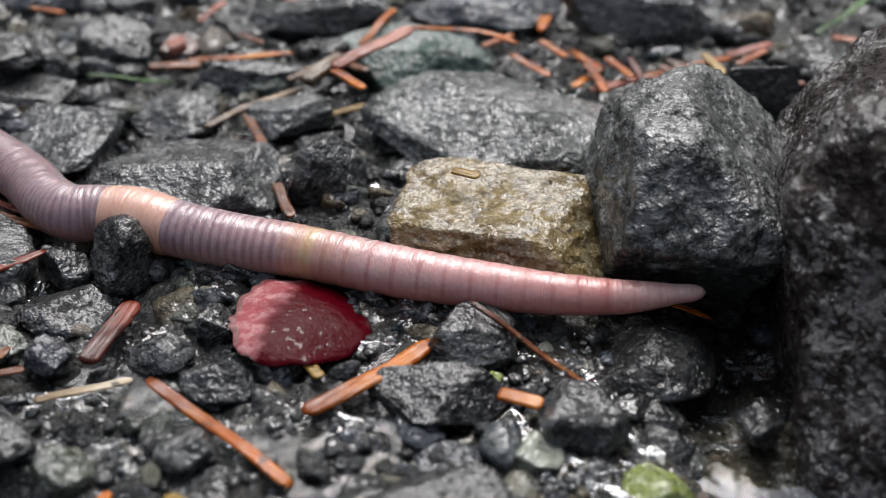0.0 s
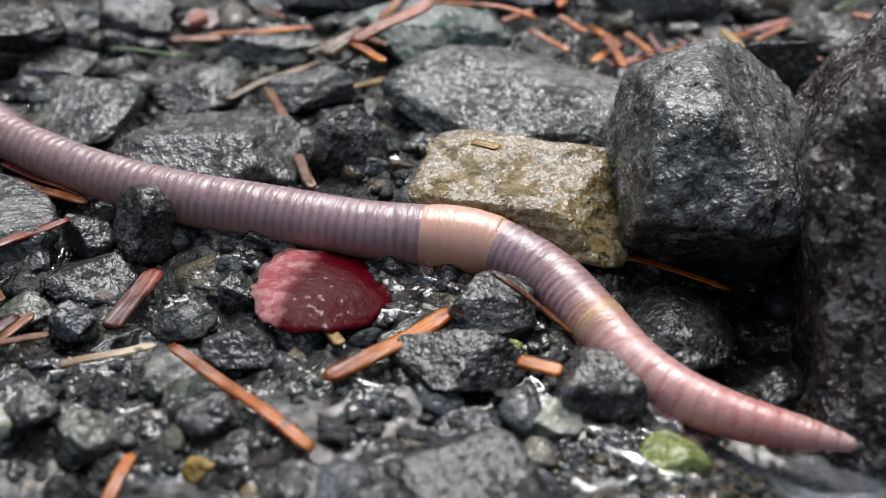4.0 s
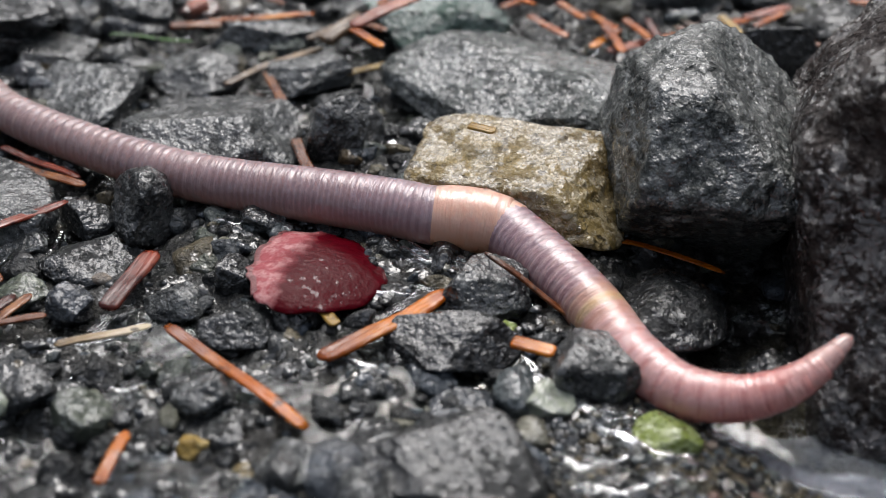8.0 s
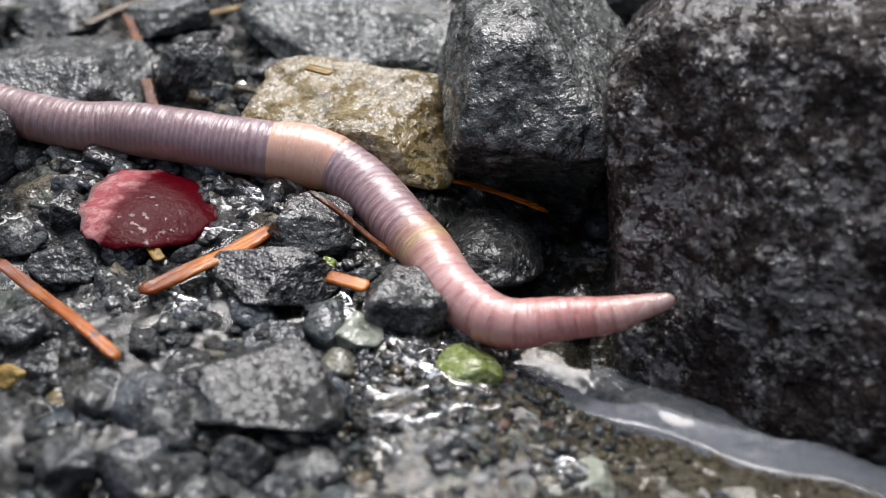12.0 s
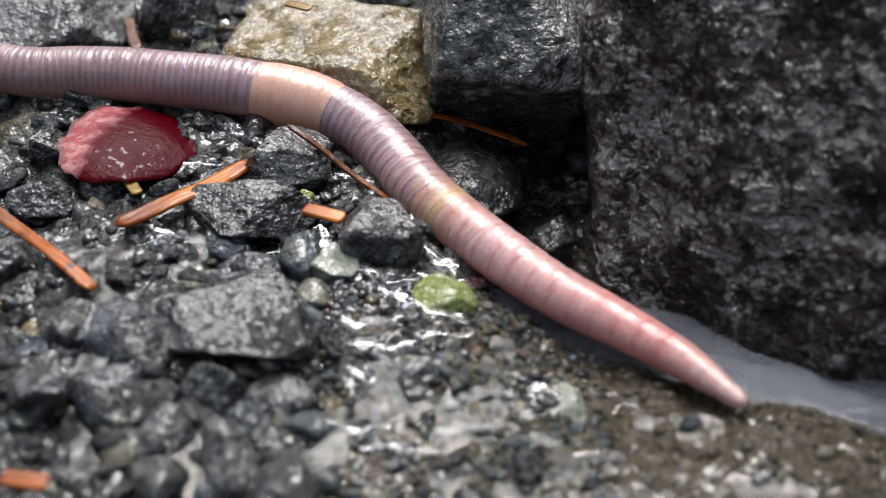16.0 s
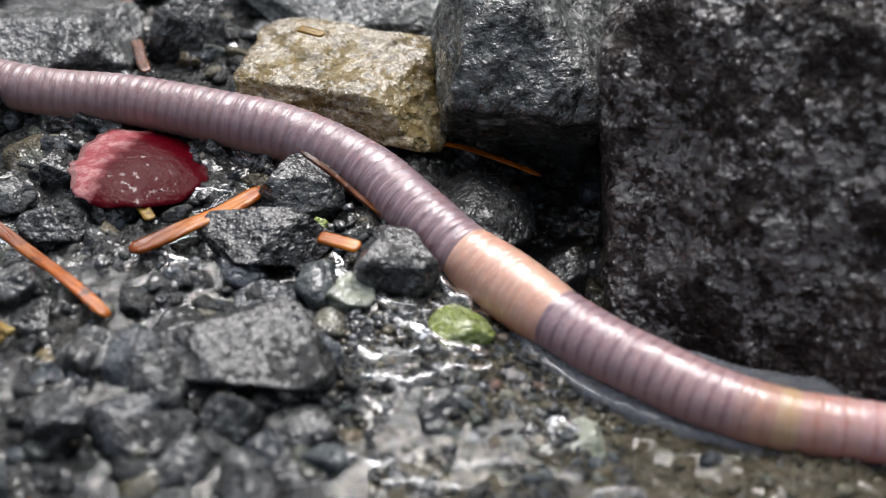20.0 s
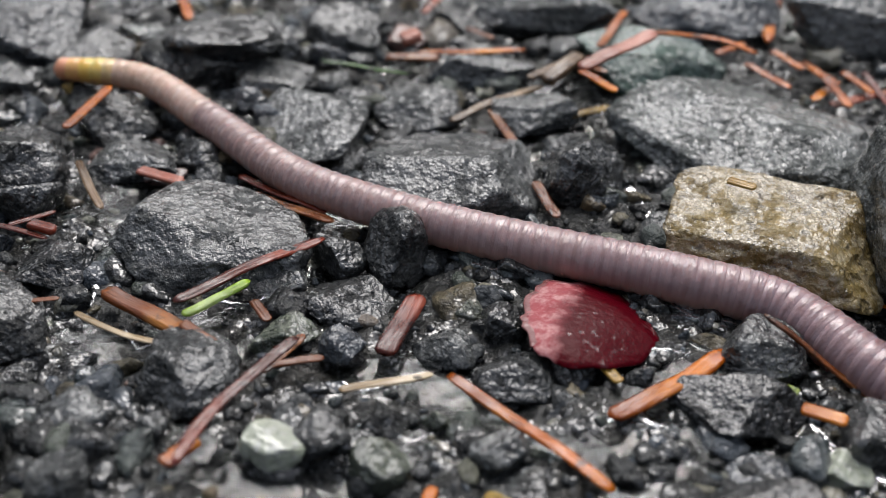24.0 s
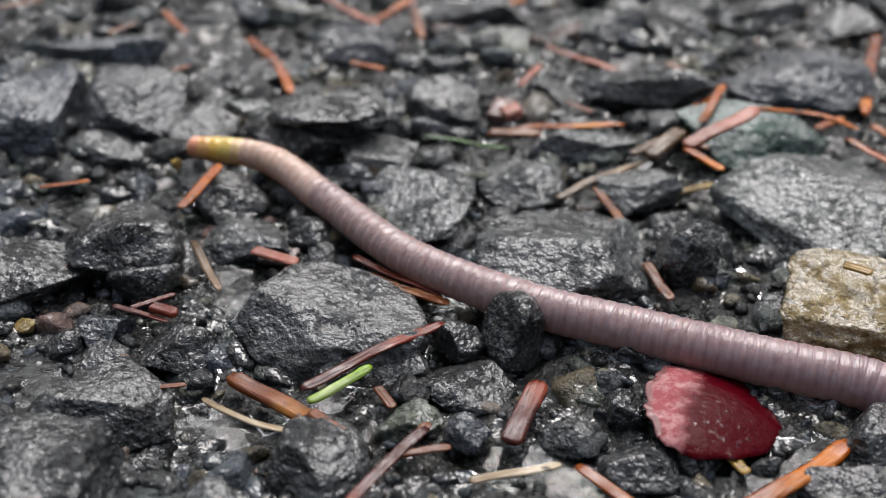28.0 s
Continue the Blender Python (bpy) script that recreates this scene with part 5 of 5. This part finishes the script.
    crawl.append((4, body_at(1.20, -0.25, -0.08, 0.92, -0.15, -0.08, 0.50, 0.02, -0.08, 0.10, 0.24, -0.05, -0.23, 0.54, 0.00, -0.52, 1.02, 0.06, -0.70, 1.33, 0.09, -0.88, 1.59, 0.13, -1.17, 1.84, 0.19, -1.46, 2.00, 0.24, -1.76, 2.08, 0.26, -2.07, 2.13, 0.27, -2.51, 2.20, 0.27, -3.00, 2.34, 0.27, -3.57, 2.52, 0.27, -4.22, 2.72, 0.27, -4.85, 2.99, 0.27, -5.51, 3.36, 0.27, -6.34, 4.00, 0.27, -7.01, 4.85, 0.27, -7.90, 5.39, 0.27, -9.20, 5.51, 0.27, -10.28, 5.63, 0.27, -10.92, 5.72, 0.27)))
    crawl.append((4.5, body_at(1.36, -0.17, 0.11, 1.08, -0.22, 0.05, 0.65, -0.15, -0.02, 0.26, 0.14, -0.04, -0.08, 0.44, -0.02, -0.40, 0.92, 0.04, -0.60, 1.22, 0.07, -0.79, 1.49, 0.11, -1.07, 1.78, 0.17, -1.34, 1.97, 0.22, -1.66, 2.03, 0.25, -2.00, 2.06, 0.27, -2.37, 2.16, 0.27, -2.77, 2.30, 0.27, -3.22, 2.47, 0.27, -3.76, 2.62, 0.27, -4.32, 2.77, 0.27, -4.97, 3.05, 0.27, -5.86, 3.62, 0.27, -6.68, 4.41, 0.27, -7.42, 5.25, 0.27, -8.75, 5.48, 0.27, -9.88, 5.58, 0.27, -10.56, 5.67, 0.27)))
    crawl.append((6.5, body_at(1.10, -0.26, -0.08, 0.81, -0.26, -0.08, 0.41, -0.07, -0.08, 0.03, 0.15, -0.05, -0.25, 0.49, 0.01, -0.51, 0.97, 0.06, -0.73, 1.28, 0.10, -0.90, 1.57, 0.14, -1.13, 1.93, 0.18, -1.43, 2.11, 0.23, -1.71, 2.20, 0.26, -1.98, 2.25, 0.27, -2.29, 2.34, 0.27, -2.62, 2.45, 0.27, -3.01, 2.55, 0.27, -3.47, 2.65, 0.27, -3.95, 2.76, 0.27, -4.56, 2.98, 0.27, -5.48, 3.50, 0.27, -6.40, 4.21, 0.27, -7.16, 5.09, 0.27, -8.47, 5.46, 0.27, -9.63, 5.55, 0.27, -10.32, 5.63, 0.27)))
    crawl.append((7, body_at(1.14, -0.04, 0.12, 0.88, -0.10, 0.04, 0.45, -0.08, -0.03, 0.03, 0.11, -0.03, -0.23, 0.46, 0.01, -0.51, 0.96, 0.07, -0.73, 1.27, 0.11, -0.90, 1.58, 0.14, -1.13, 1.94, 0.18, -1.43, 2.12, 0.23, -1.70, 2.20, 0.26, -1.97, 2.24, 0.27, -2.25, 2.33, 0.28, -2.57, 2.42, 0.27, -2.94, 2.52, 0.27, -3.37, 2.61, 0.27, -3.83, 2.72, 0.27, -4.44, 2.91, 0.27, -5.37, 3.42, 0.27, -6.30, 4.12, 0.27, -7.07, 5.00, 0.27, -8.35, 5.45, 0.27, -9.52, 5.54, 0.27, -10.21, 5.62, 0.27)))
    crawl.append((8, body_at(1.27, 0.06, 0.37, 1.02, -0.07, 0.21, 0.59, -0.09, 0.02, 0.13, 0.06, -0.04, -0.20, 0.39, -0.01, -0.47, 0.92, 0.05, -0.66, 1.24, 0.09, -0.85, 1.51, 0.13, -1.09, 1.84, 0.17, -1.34, 2.07, 0.22, -1.63, 2.13, 0.25, -1.92, 2.16, 0.27, -2.21, 2.25, 0.28, -2.53, 2.36, 0.27, -2.89, 2.46, 0.27, -3.32, 2.57, 0.27, -3.78, 2.69, 0.27, -4.38, 2.90, 0.27, -5.31, 3.40, 0.27, -6.27, 4.07, 0.27, -7.04, 4.95, 0.27, -8.30, 5.45, 0.27, -9.46, 5.53, 0.27, -10.15, 5.61, 0.27)))
    crawl.append((9, body_at(1.44, -0.57, -0.08, 1.17, -0.40, -0.08, 0.78, -0.12, -0.08, 0.39, 0.16, -0.09, -0.04, 0.37, -0.03, -0.40, 0.83, 0.04, -0.61, 1.17, 0.07, -0.80, 1.47, 0.11, -1.07, 1.83, 0.17, -1.34, 2.08, 0.22, -1.64, 2.20, 0.25, -1.94, 2.27, 0.27, -2.24, 2.35, 0.27, -2.56, 2.41, 0.27, -2.94, 2.49, 0.27, -3.37, 2.58, 0.27, -3.83, 2.65, 0.27, -4.44, 2.85, 0.27, -5.40, 3.30, 0.27, -6.28, 4.07, 0.27, -7.03, 4.95, 0.27, -8.30, 5.45, 0.27, -9.46, 5.53, 0.27, -10.16, 5.61, 0.27)))
    crawl.append((9.5, body_at(1.69, -0.37, 0.09, 1.35, -0.34, 0.03, 0.86, -0.20, -0.01, 0.39, 0.13, -0.04, -0.04, 0.45, -0.01, -0.39, 1.02, 0.04, -0.59, 1.35, 0.08, -0.78, 1.62, 0.11, -1.05, 1.92, 0.17, -1.32, 2.13, 0.21, -1.62, 2.22, 0.24, -1.93, 2.27, 0.27, -2.24, 2.34, 0.28, -2.56, 2.40, 0.28, -2.94, 2.47, 0.27, -3.37, 2.55, 0.27, -3.84, 2.64, 0.27, -4.46, 2.80, 0.27, -5.42, 3.23, 0.27, -6.28, 4.02, 0.27, -7.02, 4.92, 0.27, -8.27, 5.44, 0.27, -9.43, 5.53, 0.27, -10.13, 5.61, 0.27)))
    crawl.append((10, body_at(1.62, -0.20, 0.28, 1.32, -0.28, 0.16, 0.82, -0.25, 0.05, 0.35, 0.02, -0.01, -0.02, 0.42, -0.01, -0.34, 1.00, 0.03, -0.56, 1.33, 0.08, -0.77, 1.59, 0.11, -1.04, 1.90, 0.16, -1.30, 2.13, 0.21, -1.60, 2.21, 0.25, -1.91, 2.25, 0.27, -2.21, 2.31, 0.28, -2.54, 2.35, 0.28, -2.92, 2.41, 0.27, -3.35, 2.49, 0.27, -3.81, 2.59, 0.27, -4.42, 2.79, 0.27, -5.38, 3.23, 0.27, -6.25, 4.01, 0.27, -7.00, 4.90, 0.27, -8.24, 5.44, 0.27, -9.40, 5.53, 0.27, -10.10, 5.60, 0.27)))
    crawl.append((11, body_at(1.27, -0.11, 0.12, 1.00, -0.16, 0.05, 0.55, -0.14, -0.00, 0.09, -0.01, -0.00, -0.19, 0.35, 0.02, -0.46, 0.90, 0.07, -0.68, 1.22, 0.10, -0.86, 1.52, 0.13, -1.11, 1.86, 0.18, -1.37, 2.08, 0.22, -1.64, 2.17, 0.25, -1.92, 2.22, 0.27, -2.22, 2.29, 0.27, -2.54, 2.36, 0.27, -2.92, 2.45, 0.27, -3.35, 2.54, 0.27, -3.82, 2.58, 0.27, -4.39, 2.82, 0.27, -5.33, 3.32, 0.27, -6.23, 4.06, 0.27, -7.00, 4.93, 0.27, -8.26, 5.44, 0.27, -9.42, 5.53, 0.27, -10.11, 5.60, 0.27)))
    crawl.append((13.5, body_at(1.77, -0.06, 0.62, 1.44, -0.03, 0.48, 0.95, 0.02, 0.28, 0.42, 0.05, 0.09, -0.01, 0.38, 0.02, -0.32, 0.98, 0.05, -0.52, 1.34, 0.08, -0.70, 1.63, 0.10, -0.96, 1.96, 0.15, -1.23, 2.17, 0.19, -1.54, 2.25, 0.23, -1.86, 2.28, 0.27, -2.17, 2.35, 0.28, -2.49, 2.44, 0.29, -2.86, 2.54, 0.28, -3.28, 2.66, 0.27, -3.74, 2.76, 0.27, -4.37, 2.90, 0.27, -5.34, 3.31, 0.27, -6.24, 4.05, 0.27, -7.00, 4.93, 0.27, -8.26, 5.44, 0.27, -9.42, 5.53, 0.27, -10.12, 5.60, 0.27)))
    crawl.append((14, body_at(1.66, -0.66, -0.08, 1.34, -0.49, -0.08, 0.86, -0.21, -0.08, 0.37, 0.04, -0.08, -0.08, 0.36, -0.03, -0.39, 0.95, 0.03, -0.61, 1.26, 0.08, -0.81, 1.53, 0.11, -1.06, 1.85, 0.16, -1.30, 2.09, 0.21, -1.59, 2.17, 0.25, -1.88, 2.21, 0.27, -2.18, 2.27, 0.27, -2.51, 2.32, 0.27, -2.89, 2.37, 0.27, -3.32, 2.44, 0.27, -3.78, 2.56, 0.27, -4.34, 2.86, 0.27, -5.30, 3.31, 0.27, -6.21, 4.04, 0.27, -6.98, 4.91, 0.27, -8.23, 5.44, 0.27, -9.39, 5.53, 0.27, -10.09, 5.60, 0.27)))
    crawl.append((15, body_at(1.73, -1.20, -0.08, 1.51, -0.87, -0.08, 1.15, -0.41, -0.08, 0.69, -0.06, -0.08, 0.21, 0.28, -0.06, -0.24, 0.83, 0.00, -0.48, 1.19, 0.05, -0.69, 1.49, 0.09, -0.98, 1.87, 0.15, -1.26, 2.11, 0.20, -1.57, 2.18, 0.24, -1.89, 2.20, 0.27, -2.19, 2.28, 0.28, -2.50, 2.37, 0.27, -2.88, 2.45, 0.27, -3.32, 2.51, 0.27, -3.78, 2.59, 0.27, -4.40, 2.73, 0.27, -5.36, 3.19, 0.27, -6.23, 3.97, 0.27, -6.97, 4.86, 0.27, -8.19, 5.44, 0.27, -9.36, 5.52, 0.27, -10.05, 5.60, 0.27)))
    crawl.append((16, body_at(2.08, -1.54, -0.08, 1.82, -1.23, -0.08, 1.37, -0.81, -0.08, 0.90, -0.41, -0.08, 0.48, 0.05, -0.08, -0.02, 0.61, -0.03, -0.30, 0.99, 0.01, -0.52, 1.36, 0.05, -0.84, 1.76, 0.12, -1.17, 1.98, 0.18, -1.50, 2.09, 0.23, -1.84, 2.17, 0.27, -2.20, 2.26, 0.28, -2.58, 2.33, 0.28, -3.03, 2.43, 0.27, -3.54, 2.48, 0.27, -4.08, 2.50, 0.27, -4.72, 2.74, 0.27, -5.63, 3.32, 0.27, -6.44, 4.16, 0.27, -7.16, 5.07, 0.27, -8.46, 5.46, 0.27, -9.62, 5.55, 0.27, -10.31, 5.63, 0.27)))
    crawl.append((17, body_at(3.21, -1.81, -0.08, 2.80, -1.70, -0.08, 2.19, -1.42, -0.08, 1.61, -1.10, -0.08, 1.08, -0.65, -0.08, 0.48, -0.11, -0.08, 0.09, 0.27, -0.06, -0.21, 0.72, -0.02, -0.57, 1.25, 0.05, -0.87, 1.57, 0.11, -1.18, 1.77, 0.19, -1.53, 1.95, 0.26, -1.95, 2.14, 0.27, -2.41, 2.28, 0.27, -2.93, 2.43, 0.27, -3.53, 2.57, 0.27, -4.14, 2.65, 0.27, -4.85, 2.97, 0.27, -5.75, 3.56, 0.27, -6.56, 4.35, 0.27, -7.29, 5.19, 0.27, -8.59, 5.47, 0.27, -9.71, 5.56, 0.27, -10.37, 5.64, 0.27)))
    crawl.append((18, body_at(4.46, -1.98, -0.08, 4.02, -1.86, -0.08, 3.33, -1.68, -0.08, 2.65, -1.52, -0.08, 2.01, -1.27, -0.08, 1.26, -0.83, -0.08, 0.86, -0.48, -0.08, 0.52, -0.12, -0.08, 0.14, 0.30, -0.06, -0.15, 0.74, -0.02, -0.45, 1.14, 0.05, -0.83, 1.46, 0.12, -1.28, 1.74, 0.21, -1.80, 1.97, 0.26, -2.40, 2.19, 0.27, -3.13, 2.39, 0.27, -3.87, 2.57, 0.27, -4.63, 2.82, 0.27, -5.55, 3.34, 0.27, -6.33, 4.07, 0.27, -7.01, 4.91, 0.27, -8.14, 5.43, 0.27, -9.22, 5.51, 0.27, -9.86, 5.58, 0.27)))
    crawl.append((19, body_at(4.95, -2.11, -0.07, 4.50, -1.99, -0.08, 3.83, -1.82, -0.08, 3.16, -1.60, -0.08, 2.48, -1.45, -0.08, 1.70, -1.11, -0.08, 1.26, -0.84, -0.08, 0.92, -0.56, -0.08, 0.55, -0.18, -0.09, 0.24, 0.23, -0.08, -0.07, 0.63, -0.03, -0.43, 1.00, 0.04, -0.85, 1.38, 0.13, -1.37, 1.82, 0.22, -2.05, 2.06, 0.29, -2.84, 2.35, 0.27, -3.63, 2.52, 0.27, -4.44, 2.79, 0.27, -5.40, 3.25, 0.27, -6.20, 3.96, 0.27, -6.90, 4.77, 0.27, -7.97, 5.41, 0.27, -9.04, 5.50, 0.27, -9.68, 5.56, 0.27)))
    crawl.append((20, body_at(5.72, -2.33, -0.06, 5.26, -2.21, -0.07, 4.59, -2.03, -0.08, 3.92, -1.83, -0.08, 3.24, -1.62, -0.08, 2.40, -1.45, -0.08, 1.89, -1.23, -0.08, 1.51, -0.97, -0.08, 1.03, -0.60, -0.08, 0.66, -0.23, -0.08, 0.32, 0.15, -0.07, -0.03, 0.50, -0.03, -0.43, 0.97, 0.05, -0.87, 1.46, 0.13, -1.55, 1.83, 0.26, -2.37, 2.15, 0.27, -3.20, 2.41, 0.27, -4.03, 2.54, 0.27, -5.06, 2.98, 0.27, -5.94, 3.67, 0.27, -6.69, 4.47, 0.27, -7.65, 5.34, 0.27, -8.74, 5.47, 0.27, -9.40, 5.53, 0.27)))
    crawl.append((20.5, body_at(6.11, -2.43, -0.05, 5.66, -2.32, -0.06, 4.98, -2.13, -0.07, 4.31, -1.95, -0.08, 3.62, -1.79, -0.08, 2.79, -1.59, -0.08, 2.28, -1.36, -0.08, 1.88, -1.13, -0.08, 1.36, -0.84, -0.08, 0.96, -0.54, -0.08, 0.62, -0.23, -0.09, 0.28, 0.07, -0.08, -0.14, 0.48, -0.02, -0.60, 0.98, 0.07, -1.09, 1.59, 0.17, -1.88, 2.02, 0.26, -2.70, 2.37, 0.28, -3.58, 2.51, 0.27, -4.64, 2.83, 0.27, -5.63, 3.42, 0.27, -6.45, 4.21, 0.27, -7.35, 5.23, 0.27, -8.46, 5.46, 0.27, -9.13, 5.50, 0.27)))
    crawl.append((21, body_at(6.59, -2.53, -0.04, 6.13, -2.43, -0.05, 5.45, -2.26, -0.06, 4.78, -2.08, -0.08, 4.10, -1.90, -0.08, 3.27, -1.67, -0.08, 2.76, -1.51, -0.08, 2.32, -1.34, -0.08, 1.77, -1.10, -0.08, 1.36, -0.84, -0.08, 0.97, -0.58, -0.08, 0.60, -0.27, -0.08, 0.22, 0.16, -0.08, -0.23, 0.70, 0.00, -0.72, 1.31, 0.09, -1.46, 1.78, 0.24, -2.31, 2.13, 0.27, -3.19, 2.42, 0.27, -4.29, 2.74, 0.27, -5.40, 3.19, 0.27, -6.26, 3.97, 0.27, -7.15, 5.06, 0.27, -8.22, 5.44, 0.27, -8.92, 5.49, 0.27)))
    crawl.append((21.5, body_at(6.97, -2.61, -0.03, 6.52, -2.52, -0.04, 5.83, -2.36, -0.05, 5.16, -2.18, -0.07, 4.48, -2.00, -0.08, 3.65, -1.78, -0.08, 3.13, -1.63, -0.08, 2.67, -1.50, -0.08, 2.12, -1.28, -0.08, 1.70, -1.06, -0.08, 1.35, -0.88, -0.08, 1.00, -0.71, -0.08, 0.59, -0.37, -0.08, 0.14, 0.14, -0.06, -0.35, 0.81, 0.00, -0.94, 1.45, 0.13, -1.71, 1.86, 0.27, -2.59, 2.22, 0.27, -3.80, 2.50, 0.27, -5.01, 2.93, 0.27, -6.14, 3.52, 0.27, -7.02, 4.78, 0.27, -8.06, 5.40, 0.27, -8.81, 5.48, 0.27)))
    crawl.append((23.5, body_at(7.51, -2.71, -0.01, 7.05, -2.63, -0.03, 6.36, -2.48, -0.04, 5.68, -2.32, -0.06, 5.01, -2.14, -0.07, 4.17, -1.91, -0.08, 3.65, -1.78, -0.08, 3.20, -1.65, -0.08, 2.63, -1.47, -0.08, 2.16, -1.30, -0.08, 1.74, -1.09, -0.08, 1.33, -0.86, -0.08, 0.80, -0.53, -0.08, 0.31, -0.06, -0.09, -0.17, 0.60, -0.01, -0.69, 1.32, 0.09, -1.46, 1.79, 0.25, -2.36, 2.07, 0.27, -3.54, 2.48, 0.27, -4.73, 2.88, 0.27, -5.83, 3.58, 0.27, -6.88, 4.71, 0.27, -7.90, 5.36, 0.27, -8.68, 5.46, 0.27)))
    crawl.append((24, body_at(7.81, -2.77, -0.01, 7.35, -2.68, -0.02, 6.66, -2.55, -0.03, 5.98, -2.40, -0.05, 5.30, -2.22, -0.07, 4.47, -1.99, -0.08, 3.95, -1.86, -0.08, 3.49, -1.74, -0.08, 2.93, -1.56, -0.08, 2.46, -1.40, -0.08, 2.02, -1.22, -0.08, 1.61, -0.99, -0.08, 1.10, -0.65, -0.08, 0.57, -0.18, -0.08, 0.11, 0.51, -0.06, -0.56, 1.14, 0.08, -1.22, 1.78, 0.19, -2.14, 2.03, 0.28, -3.34, 2.41, 0.27, -4.54, 2.83, 0.27, -5.63, 3.39, 0.27, -6.70, 4.48, 0.27, -7.66, 5.33, 0.27, -8.43, 5.43, 0.27)))
    crawl.append((25, body_at(7.79, -2.76, -0.01, 7.33, -2.68, -0.02, 6.65, -2.54, -0.04, 5.96, -2.39, -0.05, 5.29, -2.22, -0.07, 4.45, -1.99, -0.08, 3.93, -1.85, -0.08, 3.47, -1.73, -0.08, 2.91, -1.56, -0.08, 2.44, -1.39, -0.08, 2.01, -1.21, -0.08, 1.59, -0.98, -0.08, 1.07, -0.65, -0.08, 0.54, -0.19, -0.08, 0.04, 0.46, -0.05, -0.57, 1.16, 0.07, -1.20, 1.82, 0.19, -2.15, 2.02, 0.28, -3.30, 2.39, 0.27, -4.48, 2.79, 0.27, -5.59, 3.34, 0.27, -6.64, 4.43, 0.27, -7.46, 5.23, 0.27, -8.22, 5.44, 0.27)))
    crawl.append((26, body_at(7.66, -2.74, -0.01, 7.21, -2.66, -0.02, 6.52, -2.52, -0.04, 5.84, -2.36, -0.05, 5.16, -2.18, -0.07, 4.33, -1.95, -0.08, 3.80, -1.82, -0.08, 3.35, -1.70, -0.08, 2.79, -1.52, -0.08, 2.32, -1.35, -0.08, 1.89, -1.15, -0.08, 1.48, -0.92, -0.08, 0.96, -0.59, -0.08, 0.45, -0.11, -0.08, -0.06, 0.52, -0.03, -0.70, 1.17, 0.09, -1.16, 1.86, 0.17, -2.09, 2.01, 0.28, -3.21, 2.37, 0.27, -4.41, 2.74, 0.27, -5.49, 3.27, 0.27, -6.62, 4.37, 0.27, -7.45, 5.23, 0.27, -8.20, 5.44, 0.27)))
    crawl.append((28, body_at(7.74, -2.75, -0.01, 7.28, -2.67, -0.02, 6.59, -2.53, -0.04, 5.91, -2.38, -0.05, 5.24, -2.20, -0.07, 4.40, -1.97, -0.08, 3.88, -1.84, -0.08, 3.42, -1.72, -0.08, 2.86, -1.54, -0.08, 2.39, -1.37, -0.08, 1.96, -1.18, -0.08, 1.55, -0.95, -0.08, 1.02, -0.61, -0.08, 0.50, -0.12, -0.08, -0.00, 0.56, -0.05, -0.61, 1.28, 0.08, -1.39, 1.80, 0.22, -2.31, 2.03, 0.27, -3.44, 2.40, 0.27, -4.57, 2.79, 0.27, -5.64, 3.41, 0.27, -6.64, 4.48, 0.27, -7.46, 5.29, 0.27, -8.17, 5.42, 0.27)))
    for i, ring in enumerate(rings):
        walk(ring, [(t, poses[i]) for t, poses in crawl])
    low, high = pose(0, 0.45 * CM, -0.5 * CM), pose(0, 0, -0.205 * CM)
    walk(swell_water, [(0, low), (15.2, low), (17, high), (28, high)])


motions()
